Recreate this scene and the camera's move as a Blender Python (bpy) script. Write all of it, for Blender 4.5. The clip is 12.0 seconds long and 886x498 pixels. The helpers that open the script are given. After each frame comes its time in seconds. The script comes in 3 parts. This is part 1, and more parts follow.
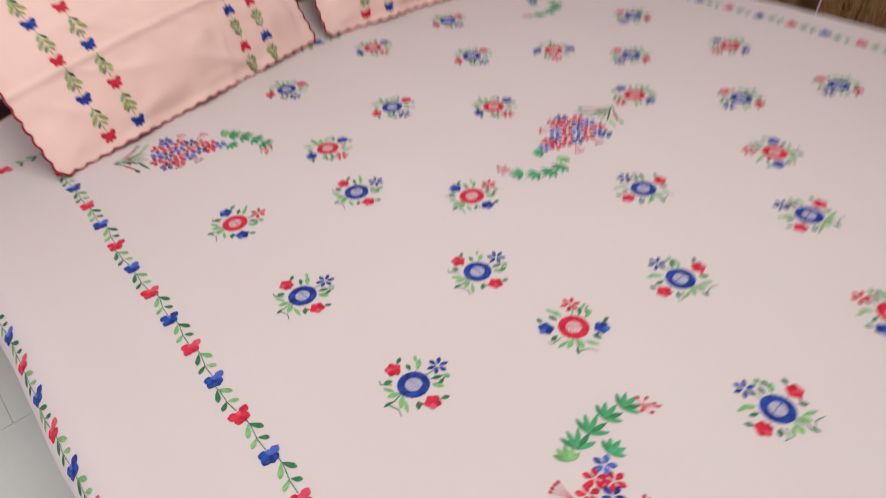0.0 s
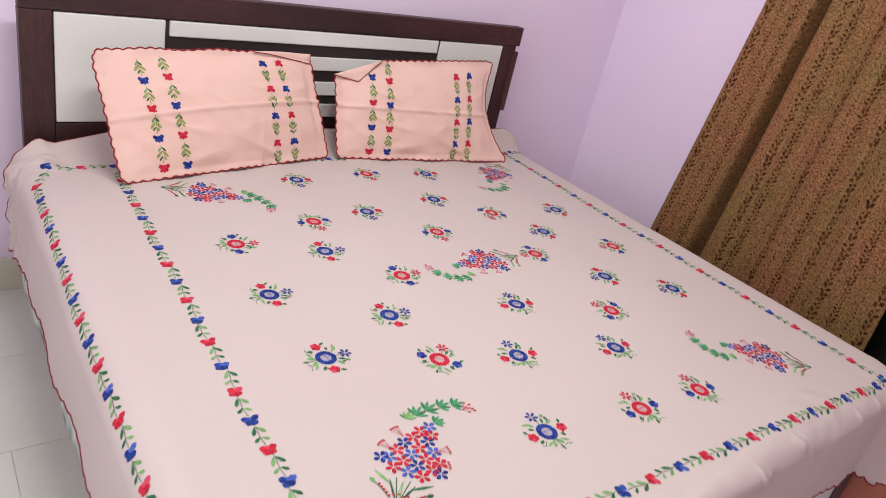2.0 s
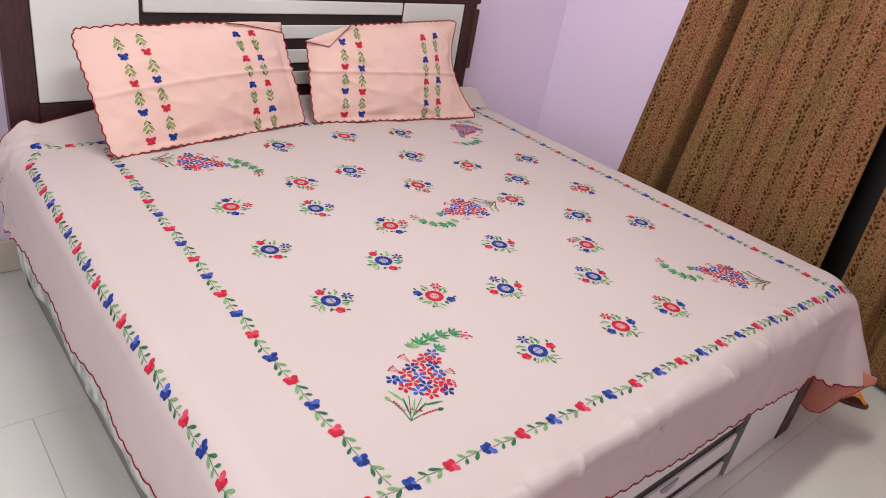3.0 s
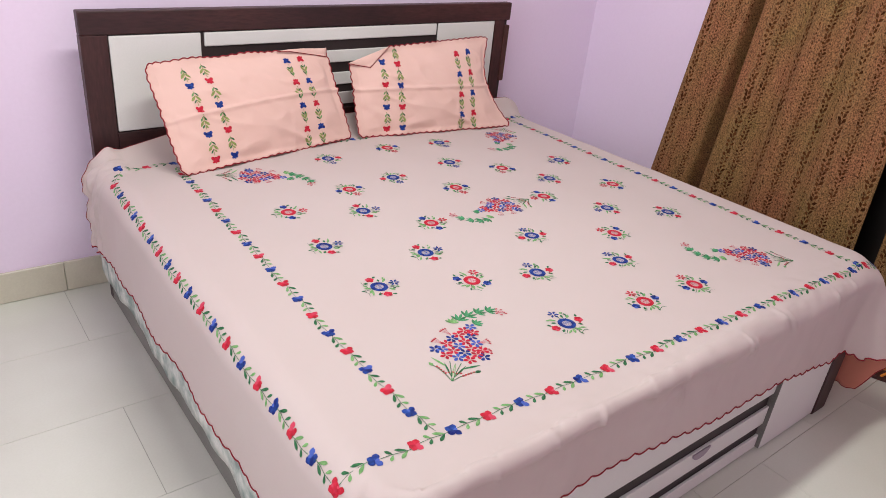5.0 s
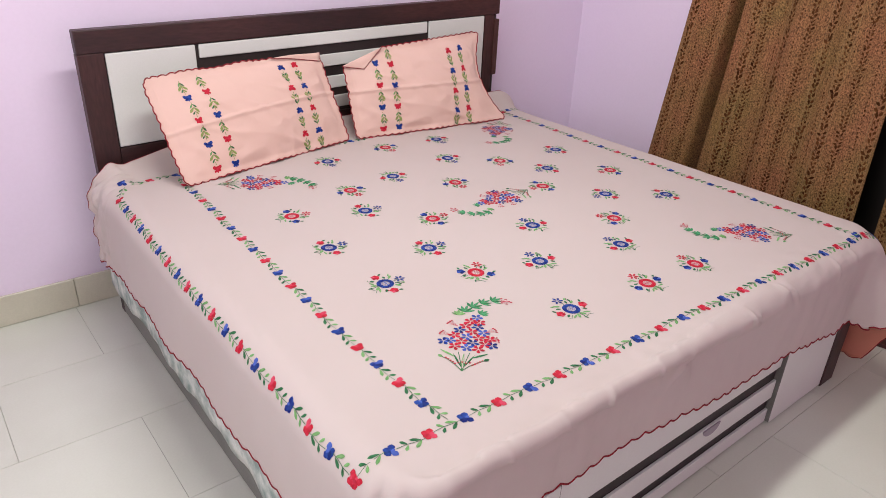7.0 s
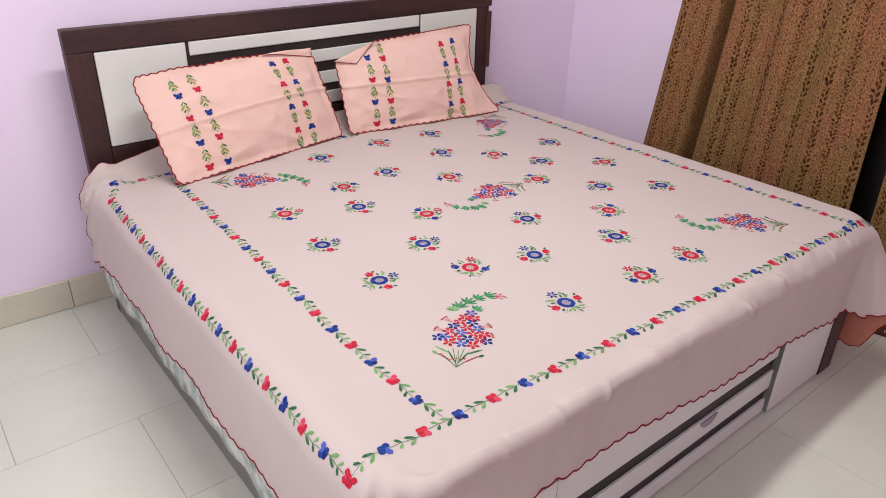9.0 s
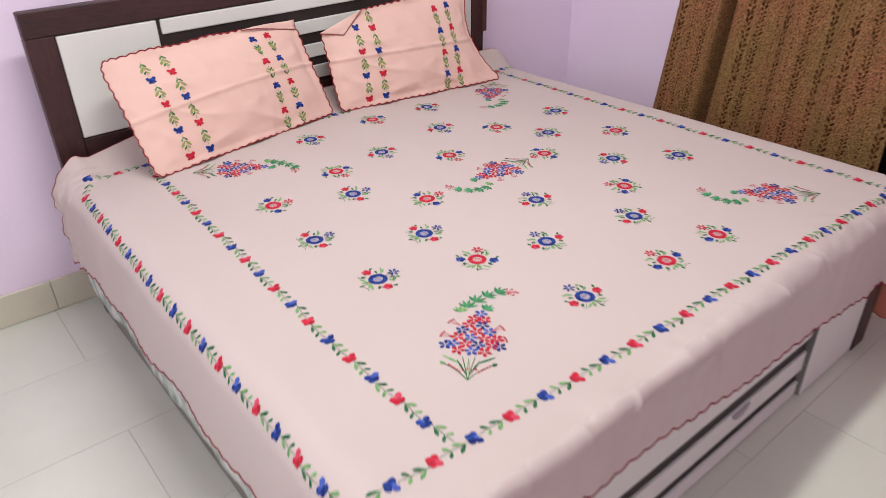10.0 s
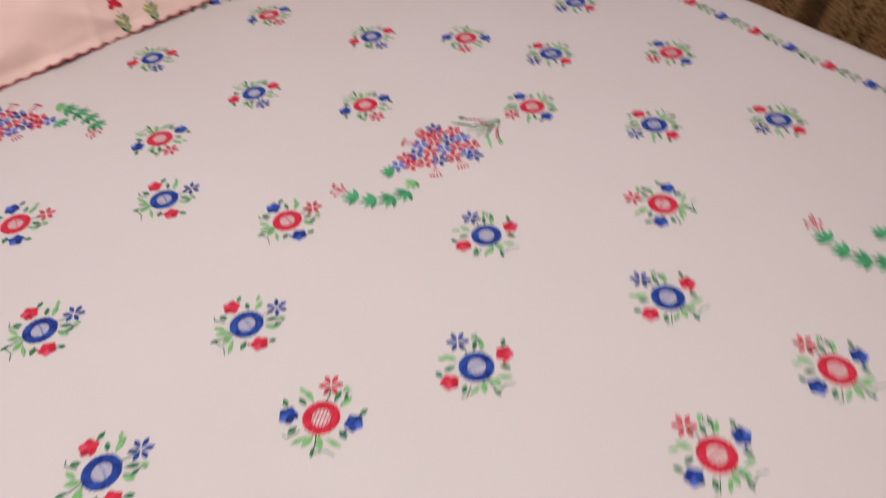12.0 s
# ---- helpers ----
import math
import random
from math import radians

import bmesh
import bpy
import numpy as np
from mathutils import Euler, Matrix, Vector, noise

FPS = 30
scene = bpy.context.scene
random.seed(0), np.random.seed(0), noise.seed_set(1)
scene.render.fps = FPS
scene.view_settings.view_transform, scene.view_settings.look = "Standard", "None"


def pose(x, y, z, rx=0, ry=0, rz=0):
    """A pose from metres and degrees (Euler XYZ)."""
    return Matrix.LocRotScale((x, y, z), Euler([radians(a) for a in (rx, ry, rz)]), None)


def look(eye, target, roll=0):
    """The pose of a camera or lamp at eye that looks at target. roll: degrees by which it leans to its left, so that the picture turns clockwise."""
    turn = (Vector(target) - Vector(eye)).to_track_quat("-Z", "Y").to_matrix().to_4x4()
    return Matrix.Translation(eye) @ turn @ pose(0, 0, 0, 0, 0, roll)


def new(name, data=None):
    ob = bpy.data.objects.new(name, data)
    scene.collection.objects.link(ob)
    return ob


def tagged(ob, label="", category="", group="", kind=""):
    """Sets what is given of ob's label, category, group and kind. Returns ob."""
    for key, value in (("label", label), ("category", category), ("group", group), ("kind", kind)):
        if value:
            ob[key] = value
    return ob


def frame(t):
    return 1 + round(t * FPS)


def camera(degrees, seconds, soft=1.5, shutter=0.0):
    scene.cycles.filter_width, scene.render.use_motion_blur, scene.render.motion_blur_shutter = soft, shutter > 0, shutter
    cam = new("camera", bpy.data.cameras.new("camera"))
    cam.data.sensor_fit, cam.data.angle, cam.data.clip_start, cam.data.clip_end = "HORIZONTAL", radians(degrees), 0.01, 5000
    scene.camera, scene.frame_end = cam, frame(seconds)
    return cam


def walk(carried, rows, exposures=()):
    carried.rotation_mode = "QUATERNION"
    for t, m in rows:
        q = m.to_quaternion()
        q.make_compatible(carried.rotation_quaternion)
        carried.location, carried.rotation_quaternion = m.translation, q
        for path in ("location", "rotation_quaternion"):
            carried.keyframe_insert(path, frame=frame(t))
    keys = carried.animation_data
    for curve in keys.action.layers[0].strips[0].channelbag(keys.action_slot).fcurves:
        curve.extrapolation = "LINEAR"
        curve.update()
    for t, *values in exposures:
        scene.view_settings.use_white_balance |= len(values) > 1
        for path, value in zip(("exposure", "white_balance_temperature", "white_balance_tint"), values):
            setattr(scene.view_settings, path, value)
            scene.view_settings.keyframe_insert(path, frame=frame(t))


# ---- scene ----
cam = camera(65.0, 12.0, soft=0.55, shutter=0.6)
PATH = [
    (0, (-0.008, 0.032, 1.278), (0.931, 1.232, -0.017), -5.2),
    (0.2, (-0.052, -0.03, 1.301), (0.962, 1.214, 0.107), -1.4),
    (0.5, (-0.132, -0.131, 1.33), (0.98, 1.106, 0.219), 5.8),
    (0.7, (-0.19, -0.189, 1.352), (0.966, 1.084, 0.33), 10.3),
    (1, (-0.221, -0.263, 1.364), (0.935, 1.056, 0.403), 13.9),
    (1.5, (-0.256, -0.374, 1.377), (0.923, 0.967, 0.475), 14.5),
    (2, (-0.308, -0.444, 1.382), (0.885, 0.915, 0.527), 13.4),
    (2.5, (-0.383, -0.488, 1.372), (0.842, 0.796, 0.449), 11.2),
    (3, (-0.422, -0.521, 1.374), (0.828, 0.743, 0.459), 10.7),
    (3.2, (-0.429, -0.533, 1.374), (0.819, 0.731, 0.454), 10.1),
    (4.8, (-0.513, -0.685, 1.388), (0.636, 0.692, 0.504), 6.1),
    (5, (-0.517, -0.689, 1.39), (0.633, 0.69, 0.508), 6.0),
    (5.5, (-0.525, -0.694, 1.39), (0.627, 0.684, 0.51), 5.2),
    (6, (-0.532, -0.705, 1.396), (0.612, 0.673, 0.504), 3.5),
    (6.5, (-0.535, -0.709, 1.392), (0.614, 0.665, 0.502), 3.0),
    (7, (-0.533, -0.715, 1.396), (0.605, 0.668, 0.507), 2.5),
    (9, (-0.516, -0.715, 1.398), (0.619, 0.659, 0.491), 1.6),
    (9.5, (-0.5, -0.7, 1.388), (0.605, 0.674, 0.444), 1.0),
    (10, (-0.409, -0.58, 1.383), (0.69, 0.76, 0.384), -0.9),
    (10.2, (-0.336, -0.504, 1.375), (0.744, 0.84, 0.361), -2.0),
    (10.5, (-0.185, -0.374, 1.346), (0.903, 0.845, 0.193), -4.9),
    (10.7, (-0.073, -0.308, 1.318), (0.973, 0.915, 0.13), -5.2),
    (11, (0.083, -0.256, 1.329), (1.057, 1.01, 0.125), -4.4),
    (11.3, (0.202, -0.197, 1.268), (1.095, 1.034, -0.031), -4.0),
    (11.5, (0.286, -0.147, 1.235), (1.125, 1.022, -0.154), -3.5),
    (11.7, (0.341, -0.057, 1.234), (1.167, 1.048, -0.213), -2.6),
    (12, (0.43, 0.001, 1.244), (1.189, 1.198, -0.167), -3.0),
]
walk(cam, [(t, look(eye, target, roll)) for t, eye, target, roll in PATH],
     exposures=((0, -0.12, 6350, 4), (0.6, -0.08, 6400, 7), (1.2, -0.02, 6500, 10), (9.8, -0.02, 6500, 10), (10.5, -0.06, 6450, 7), (11.2, -0.14, 6400, 5), (12, -0.13, 6350, 4)))

# ---- world and lamps ----
world = bpy.data.worlds.new("world")
scene.world = world
world.use_nodes = True
world.node_tree.nodes["Background"].inputs[0].default_value = (0.75, 0.8, 0.9, 1)
world.node_tree.nodes["Background"].inputs[1].default_value = 0.3


def area(name, m, size_x, size_y, power, colour):
    data = bpy.data.lights.new(name, "AREA")
    data.shape, data.size, data.size_y, data.energy, data.color = "RECTANGLE", size_x, size_y, power, colour
    ob = new(name, data)
    ob.matrix_world = m
    return ob


area("ceiling_batten_light", pose(0.52, 0.46, 2.66), 1.2, 0.14, 37, (1.0, 0.985, 0.955))
# two unseen fill lights, added to lift the bed's foot and left side
area("south_fill_light", pose(0.55, -2.05, 1.55, 90, 0, 0), 1.2, 1.2, 4.5, (0.98, 0.99, 1.0))
area("west_fill_light", pose(-1.70, -0.10, 1.55, 0, -90, 0), 1.2, 1.2, 28, (0.98, 0.99, 1.0))

# ---- materials ----


def material(name, base, rough=0.6, other=None, scale=8.0, amount=0.5, grain=0.0, grain_scale=300.0, bump=0.0, bump_scale=60.0,
             metal=0.0, island=0.0, sheen=0.0, stretch=(1, 1, 1), coat=0.0, piece=0.0, through_light=0.0, through_tone=(1, 1, 1), gloss=0.5):
    """A procedural surface: two tones mixed by broad noise, a fine grain, a bump, and a shift of value by island or by piece."""
    m = bpy.data.materials.new(name)
    m.use_nodes = True
    nt = m.node_tree
    n, link = nt.nodes, nt.links.new
    p = n["Principled BSDF"]
    p.inputs["Roughness"].default_value, p.inputs["Metallic"].default_value = rough, metal
    p.inputs["Sheen Weight"].default_value = sheen
    p.inputs["Specular IOR Level"].default_value = gloss
    p.inputs["Coat Weight"].default_value = coat
    co = n.new("ShaderNodeTexCoord")
    mp = n.new("ShaderNodeMapping")
    mp.inputs["Scale"].default_value = stretch
    link(co.outputs["Object"], mp.inputs["Vector"])
    broad = n.new("ShaderNodeTexNoise")
    broad.inputs["Scale"].default_value, broad.inputs["Detail"].default_value = scale, 5
    link(mp.outputs[0], broad.inputs["Vector"])
    ramp = n.new("ShaderNodeMapRange")
    ramp.inputs["From Min"].default_value, ramp.inputs["From Max"].default_value = 0.35, 0.65
    ramp.inputs["To Min"].default_value, ramp.inputs["To Max"].default_value = 0, amount
    link(broad.outputs["Fac"], ramp.inputs["Value"])
    mix = n.new("ShaderNodeMix")
    mix.data_type = "RGBA"
    mix.inputs[6].default_value = (*base, 1)
    mix.inputs[7].default_value = (*(other or [c * 0.85 for c in base]), 1)
    link(ramp.outputs[0], mix.inputs[0])
    fine = n.new("ShaderNodeTexNoise")
    fine.inputs["Scale"].default_value, fine.inputs["Detail"].default_value = grain_scale, 3
    link(mp.outputs[0], fine.inputs["Vector"])
    hsv = n.new("ShaderNodeHueSaturation")
    link(mix.outputs[2], hsv.inputs["Color"])
    value = n.new("ShaderNodeMapRange")
    value.inputs["From Min"].default_value, value.inputs["From Max"].default_value = 0.25, 0.75
    value.inputs["To Min"].default_value, value.inputs["To Max"].default_value = 1 - grain, 1 + grain
    link(fine.outputs["Fac"], value.inputs["Value"])
    last = value.outputs[0]
    for on, make, out in ((island, "ShaderNodeNewGeometry", "Random Per Island"), (piece, "ShaderNodeObjectInfo", "Random")):
        if on:
            info, span, mul = n.new(make), n.new("ShaderNodeMapRange"), n.new("ShaderNodeMath")
            span.inputs["To Min"].default_value, span.inputs["To Max"].default_value = 1 - on, 1 + on
            link(info.outputs[out], span.inputs["Value"])
            mul.operation = "MULTIPLY"
            link(last, mul.inputs[0])
            link(span.outputs[0], mul.inputs[1])
            last = mul.outputs[0]
    link(last, hsv.inputs["Value"])
    link(hsv.outputs[0], p.inputs["Base Color"])
    if bump:
        rough_noise = n.new("ShaderNodeTexNoise")
        rough_noise.inputs["Scale"].default_value, rough_noise.inputs["Detail"].default_value = bump_scale, 6
        link(mp.outputs[0], rough_noise.inputs["Vector"])
        b = n.new("ShaderNodeBump")
        b.inputs["Strength"].default_value, b.inputs["Distance"].default_value = bump, 0.004
        link(rough_noise.outputs["Fac"], b.inputs["Height"])
        link(b.outputs[0], p.inputs["Normal"])
    if through_light:
        tr, add = n.new("ShaderNodeBsdfTranslucent"), n.new("ShaderNodeMixShader")
        tr.inputs["Color"].default_value = (*through_tone, 1)
        add.inputs[0].default_value = through_light
        link(p.outputs[0], add.inputs[1])
        link(tr.outputs[0], add.inputs[2])
        link(add.outputs[0], n["Material Output"].inputs["Surface"])
    return m


SHEET = material("sheet_cotton", (0.650, 0.586, 0.549), 0.9, (0.634, 0.560, 0.524), 2.5, 0.6, 0.025, 900, 0.10, 45, sheen=0.15, through_light=0.20, through_tone=(0.90, 0.33, 0.22))
COVER = material("pillow_cotton", (0.74, 0.512, 0.44), 0.9, (0.72, 0.485, 0.41), 5, 0.6, 0.03, 900, 0.14, 40, sheen=0.15)
# bedspread cotton recoloured: the salmon paints in light coming through the cloth
SHEET_BACKLIT = material("sheet_cotton_backlit", (0.66, 0.27, 0.19), 0.9, (0.60, 0.23, 0.16), 5, 0.6, 0.05, 700, 0.14, 40, sheen=0.1, through_light=0.25, through_tone=(0.9, 0.36, 0.24))
MAROON = material("maroon_thread", (0.20, 0.008, 0.016), 0.8, (0.30, 0.015, 0.02), 60, 0.6, 0.2, 700, island=0.1)
RED = material("red_thread", (0.42, 0.006, 0.022), 0.6, (0.64, 0.04, 0.08), 140, 0.6, 0.22, 800, 0.5, 500, island=0.22, gloss=0.2)
PINK = material("pink_thread", (0.62, 0.07, 0.12), 0.55, (0.52, 0.03, 0.07), 60, 0.6, 0.2, 800, 0.5, 500, island=0.2, gloss=0.2)
BLUE = material("blue_thread", (0.004, 0.012, 0.13), 0.6, (0.025, 0.085, 0.36), 110, 0.7, 0.25, 800, 0.5, 500, island=0.3, gloss=0.2)
SKY = material("light_blue_thread", (0.07, 0.13, 0.46), 0.6, (0.04, 0.06, 0.30), 60, 0.6, 0.2, 800, 0.5, 500, island=0.3, gloss=0.2)
GREEN = material("green_thread", (0.018, 0.10, 0.04), 0.6, (0.06, 0.24, 0.09), 140, 0.6, 0.2, 800, 0.5, 500, island=0.3, gloss=0.2)
LIME = material("light_green_thread", (0.13, 0.32, 0.10), 0.6, (0.27, 0.47, 0.20), 140, 0.6, 0.2, 800, 0.5, 500, island=0.3, gloss=0.2)
MOSS = material("moss_green_thread", (0.20, 0.26, 0.07), 0.6, (0.30, 0.36, 0.13), 140, 0.6, 0.2, 800, 0.5, 500, island=0.2, gloss=0.2)
LEAF = material("fern_green_thread", (0.04, 0.24, 0.10), 0.6, (0.12, 0.37, 0.17), 140, 0.6, 0.2, 800, 0.5, 500, island=0.3, gloss=0.2)
WALNUT = material("dark_walnut_laminate", (0.058, 0.020, 0.018), 0.5, (0.018, 0.007, 0.008), 9, 0.9, 0.35, 160, 0.12, 120, stretch=(0.18, 1, 1))
WALNUT_UP = material("dark_walnut_laminate_upright", (0.058, 0.020, 0.018), 0.5, (0.018, 0.007, 0.008), 9, 0.9, 0.35, 160, 0.12, 120, stretch=(1, 1, 0.18))
WALNUT_EDGE = material("brown_edge_strip", (0.075, 0.026, 0.021), 0.5, (0.04, 0.014, 0.012), 9, 0.9, 0.35, 160, 0.12, 120, stretch=(1, 1, 0.18))
WHITE = material("white_laminate", (0.70, 0.72, 0.68), 0.35, (0.66, 0.68, 0.64), 3, 0.6, 0.02, 200, 0.03, 30)
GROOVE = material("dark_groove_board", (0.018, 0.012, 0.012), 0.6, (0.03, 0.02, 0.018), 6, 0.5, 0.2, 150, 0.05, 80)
GREY = material("grey_laminate", (0.20, 0.20, 0.18), 0.6, (0.15, 0.15, 0.135), 6, 0.7, 0.12, 200, 0.05, 80)
# grey standing for the shade inside the finger pull's cutout
PULL_SHADE = material("pull_recess_shade", (0.30, 0.26, 0.30), 0.4, None, 20, 0.5, 0.05, 200)
TICKING = material("mattress_ticking", (0.66, 0.68, 0.63), 0.85, (0.20, 0.28, 0.25), 22, 0.9, 0.08, 400, 0.3, 60)
PAINT = material("lilac_wall_paint", (0.85, 0.73, 0.89), 0.6, (0.83, 0.71, 0.875), 1.2, 0.7, 0.012, 90, 0.08, 70)
# rose only on the unseen wall, to bounce pink light onto the bed's foot
BOUNCE_ROSE = material("bounce_wall_paint", (0.86, 0.48, 0.66), 0.6, (0.84, 0.46, 0.64), 1.2, 0.7, 0.012, 90, 0.08, 70)
CEIL = material("white_ceiling_paint", (0.78, 0.77, 0.76), 0.8, (0.74, 0.73, 0.72), 1.5, 0.6, 0.012, 90, 0.05, 60)
TILE = material("cream_vitrified_tile", (0.64, 0.665, 0.585), 0.2, (0.57, 0.585, 0.50), 1.7, 0.8, 0.02, 160, 0.02, 20, piece=0.025)
JOINT = material("tile_joint", (0.50, 0.505, 0.43), 0.8, None, 20, 0.5, 0.1, 200)
SKIRT = material("beige_skirting_tile", (0.62, 0.60, 0.48), 0.35, (0.55, 0.53, 0.41), 5, 0.8, 0.04, 160, 0.03, 40, piece=0.03)
CURTAIN = material("brown_curtain_weave", (0.265, 0.118, 0.055), 0.8, (0.205, 0.128, 0.045), 5, 0.95, 1.0, 230, 0.6, 300, gloss=0.2, stretch=(1, 1, 0.7))
VINE = material("dark_brown_vine_weave", (0.100, 0.040, 0.014), 0.8, (0.055, 0.022, 0.009), 40, 0.8, 0.4, 400, 0.3, 300, island=0.45, gloss=0.05)
GOLD = material("gold_brown_stripe", (0.33, 0.19, 0.065), 0.7, (0.20, 0.11, 0.045), 60, 0.9, 0.25, 500, 0.3, 300)
DOOR = material("black_brown_door_paint", (0.014, 0.011, 0.010), 0.4, (0.02, 0.016, 0.013), 6, 0.6, 0.15, 150, 0.05, 60)
METAL = material("brushed_steel", (0.55, 0.55, 0.56), 0.35, None, 30, 0.3, 0.05, 300, metal=1.0)
ORANGE = material("orange_plastic", (0.75, 0.30, 0.03), 0.45, (0.65, 0.2, 0.02), 20, 0.5, 0.05, 200)
LAMPWHITE = material("lamp_housing", (0.8, 0.8, 0.8), 0.4, None, 20, 0.2, 0.02, 200)

# ---- mesh helpers ----


def mesh_object(name, verts, faces, mats, indices=None, smooth=False, parent=None, label=""):
    me = bpy.data.meshes.new(name)
    me.from_pydata([tuple(v) for v in verts], [], faces)
    for m in mats if isinstance(mats, (list, tuple)) else [mats]:
        me.materials.append(m)
    if indices is not None:
        me.polygons.foreach_set("material_index", indices)
    if smooth:
        me.polygons.foreach_set("use_smooth", [True] * len(me.polygons))
    me.update()
    ob = new(name, me)
    if parent:
        ob.parent = parent
    if label:
        ob["label"] = label
    return ob


def part(name, bm, mat, parent=None, label="", smooth=False):
    me = bpy.data.meshes.new(name)
    bm.to_mesh(me)
    bm.free()
    me.materials.append(mat)
    if smooth:
        me.polygons.foreach_set("use_smooth", [True] * len(me.polygons))
    ob = new(name, me)
    if parent:
        ob.parent = parent
    if label:
        ob["label"] = label
    return ob


def block(x0, x1, y0, y1, z0, z1, bevel=0.003, segments=2):
    bm = bmesh.new()
    bmesh.ops.create_cube(bm, size=1)
    for v in bm.verts:
        v.co = Vector(((x0 + x1) / 2 + v.co.x * (x1 - x0), (y0 + y1) / 2 + v.co.y * (y1 - y0), (z0 + z1) / 2 + v.co.z * (z1 - z0)))
    if bevel:
        bmesh.ops.bevel(bm, geom=list(bm.edges), offset=bevel, segments=segments, affect="EDGES", profile=0.5)
    return bm


def empty(name, **tags):
    return tagged(new(name), **tags)


def tube(name, points, radius, mat, parent=None, label="", sides=5):
    """A thin cord swept along points."""
    verts, faces = [], []
    pts = [Vector(p) for p in points]
    for i, p in enumerate(pts):
        along = (pts[min(i + 1, len(pts) - 1)] - pts[max(i - 1, 0)]).normalized()
        side = along.cross(Vector((0.31, 0.17, 0.93))).normalized()
        up = side.cross(along)
        for k in range(sides):
            a = 2 * math.pi * k / sides
            verts.append(p + side * math.cos(a) * radius + up * math.sin(a) * radius)
    for i in range(len(pts) - 1):
        for k in range(sides):
            a, b = i * sides + k, i * sides + (k + 1) % sides
            faces.append((a, b, b + sides, a + sides))
    return mesh_object(name, verts, faces, mat, None, True, parent, label)


# ---- room ----
RX0, RX1, RY0, RY1, RZ = -1.75, 2.46, -2.1, 1.848, 2.75
T = 0.15
tagged(part("wall_north", block(RX0 - T, RX1 + T, RY1, RY1 + T, -0.1, RZ, 0), PAINT), "lilac painted plaster wall behind the bed", "wall", kind="structure")
# right wall with a doorway behind the curtains
DY0, DY1, DZ = -0.55, 0.95, 2.08
bm = block(RX1, RX1 + T, DY1, RY1, -0.1, RZ, 0)
for box in ((RX1, RX1 + T, RY0, DY0, -0.1, RZ), (RX1, RX1 + T, DY0, DY1, DZ, RZ)):
    extra = block(*box, 0)
    me = bpy.data.meshes.new("t")
    extra.to_mesh(me)
    extra.free()
    bm.from_mesh(me)
tagged(part("wall_east", bm, PAINT), "lilac painted plaster wall beside the bed", "wall", kind="structure")
# left wall with a window added for the fill light
SY0, SY1 = -0.75, 0.55
bm = block(RX0 - T, RX0, SY1, RY1, -0.1, RZ, 0)
for box in ((RX0 - T, RX0, RY0, SY0, -0.1, RZ), (RX0 - T, RX0, SY0, SY1, -0.1, 0.92), (RX0 - T, RX0, SY0, SY1, 2.2, RZ)):
    extra = block(*box, 0)
    me = bpy.data.meshes.new("t")
    extra.to_mesh(me)
    extra.free()
    bm.from_mesh(me)
tagged(part("wall_west", bm, PAINT), "lilac painted plaster wall with an added window opening", "wall", kind="structure")
# unseen wall opposite the bed, rose for pink bounce, with an added window
WX0, WX1, WZ0, WZ1 = -0.10, 1.20, 0.92, 2.2
bm = block(WX1, RX1 + T, RY0 - T, RY0, -0.1, RZ, 0)
for box in ((RX0 - T, WX0, RY0 - T, RY0, -0.1, RZ), (WX0, WX1, RY0 - T, RY0, -0.1, WZ0), (WX0, WX1, RY0 - T, RY0, WZ1, RZ)):
    extra = block(*box, 0)
    me = bpy.data.meshes.new("t")
    extra.to_mesh(me)
    extra.free()
    bm.from_mesh(me)
tagged(part("wall_south", bm, BOUNCE_ROSE), "unseen plaster wall, rose for pink bounce light, with an added window", "wall", kind="structure")
tagged(part("ceiling", block(RX0 - T, RX1 + T, RY0 - T, RY1 + T, RZ, RZ + 0.12, 0), CEIL), "white painted flat ceiling", "ceiling", kind="structure")
floor = tagged(part("floor", block(RX0 - T, RX1 + T, RY0 - T, RY1 + T, -0.12, -0.003, 0), JOINT), "cream glossy tiled floor with thin joints", "floor", kind="structure")

# out-of-view windows, added to house the two fill lights
window = tagged(empty("added_window_1"), "white framed window added around an unseen fill light", "window", kind="structure")
for box in ((WX0, WX0 + 0.05, RY0 - 0.1, RY0 - 0.04, WZ0, WZ1), (WX1 - 0.05, WX1, RY0 - 0.1, RY0 - 0.04, WZ0, WZ1),
            (WX0 + 0.05, WX1 - 0.05, RY0 - 0.1, RY0 - 0.04, WZ0, WZ0 + 0.05), (WX0 + 0.05, WX1 - 0.05, RY0 - 0.1, RY0 - 0.04, WZ1 - 0.05, WZ1)):
    part("added_window_frame", block(*box, 0.003), WHITE, window)

window = tagged(empty("added_window_2"), "white framed window added around an unseen fill light", "window", kind="structure")
for box in ((RX0 - 0.1, RX0 - 0.04, SY0, SY0 + 0.05, WZ0, WZ1), (RX0 - 0.1, RX0 - 0.04, SY1 - 0.05, SY1, WZ0, WZ1),
            (RX0 - 0.1, RX0 - 0.04, SY0 + 0.05, SY1 - 0.05, WZ0, WZ0 + 0.05), (RX0 - 0.1, RX0 - 0.04, SY0 + 0.05, SY1 - 0.05, WZ1 - 0.05, WZ1)):
    part("added_window_frame", block(*box, 0.003), WHITE, window)

door = tagged(part("door_1", block(RX1 + 0.03, RX1 + 0.07, DY0 + 0.05, DY1 - 0.05, 0.005, DZ - 0.05, 0.003), DOOR), "black-brown painted door behind the curtains", "door", kind="structure")
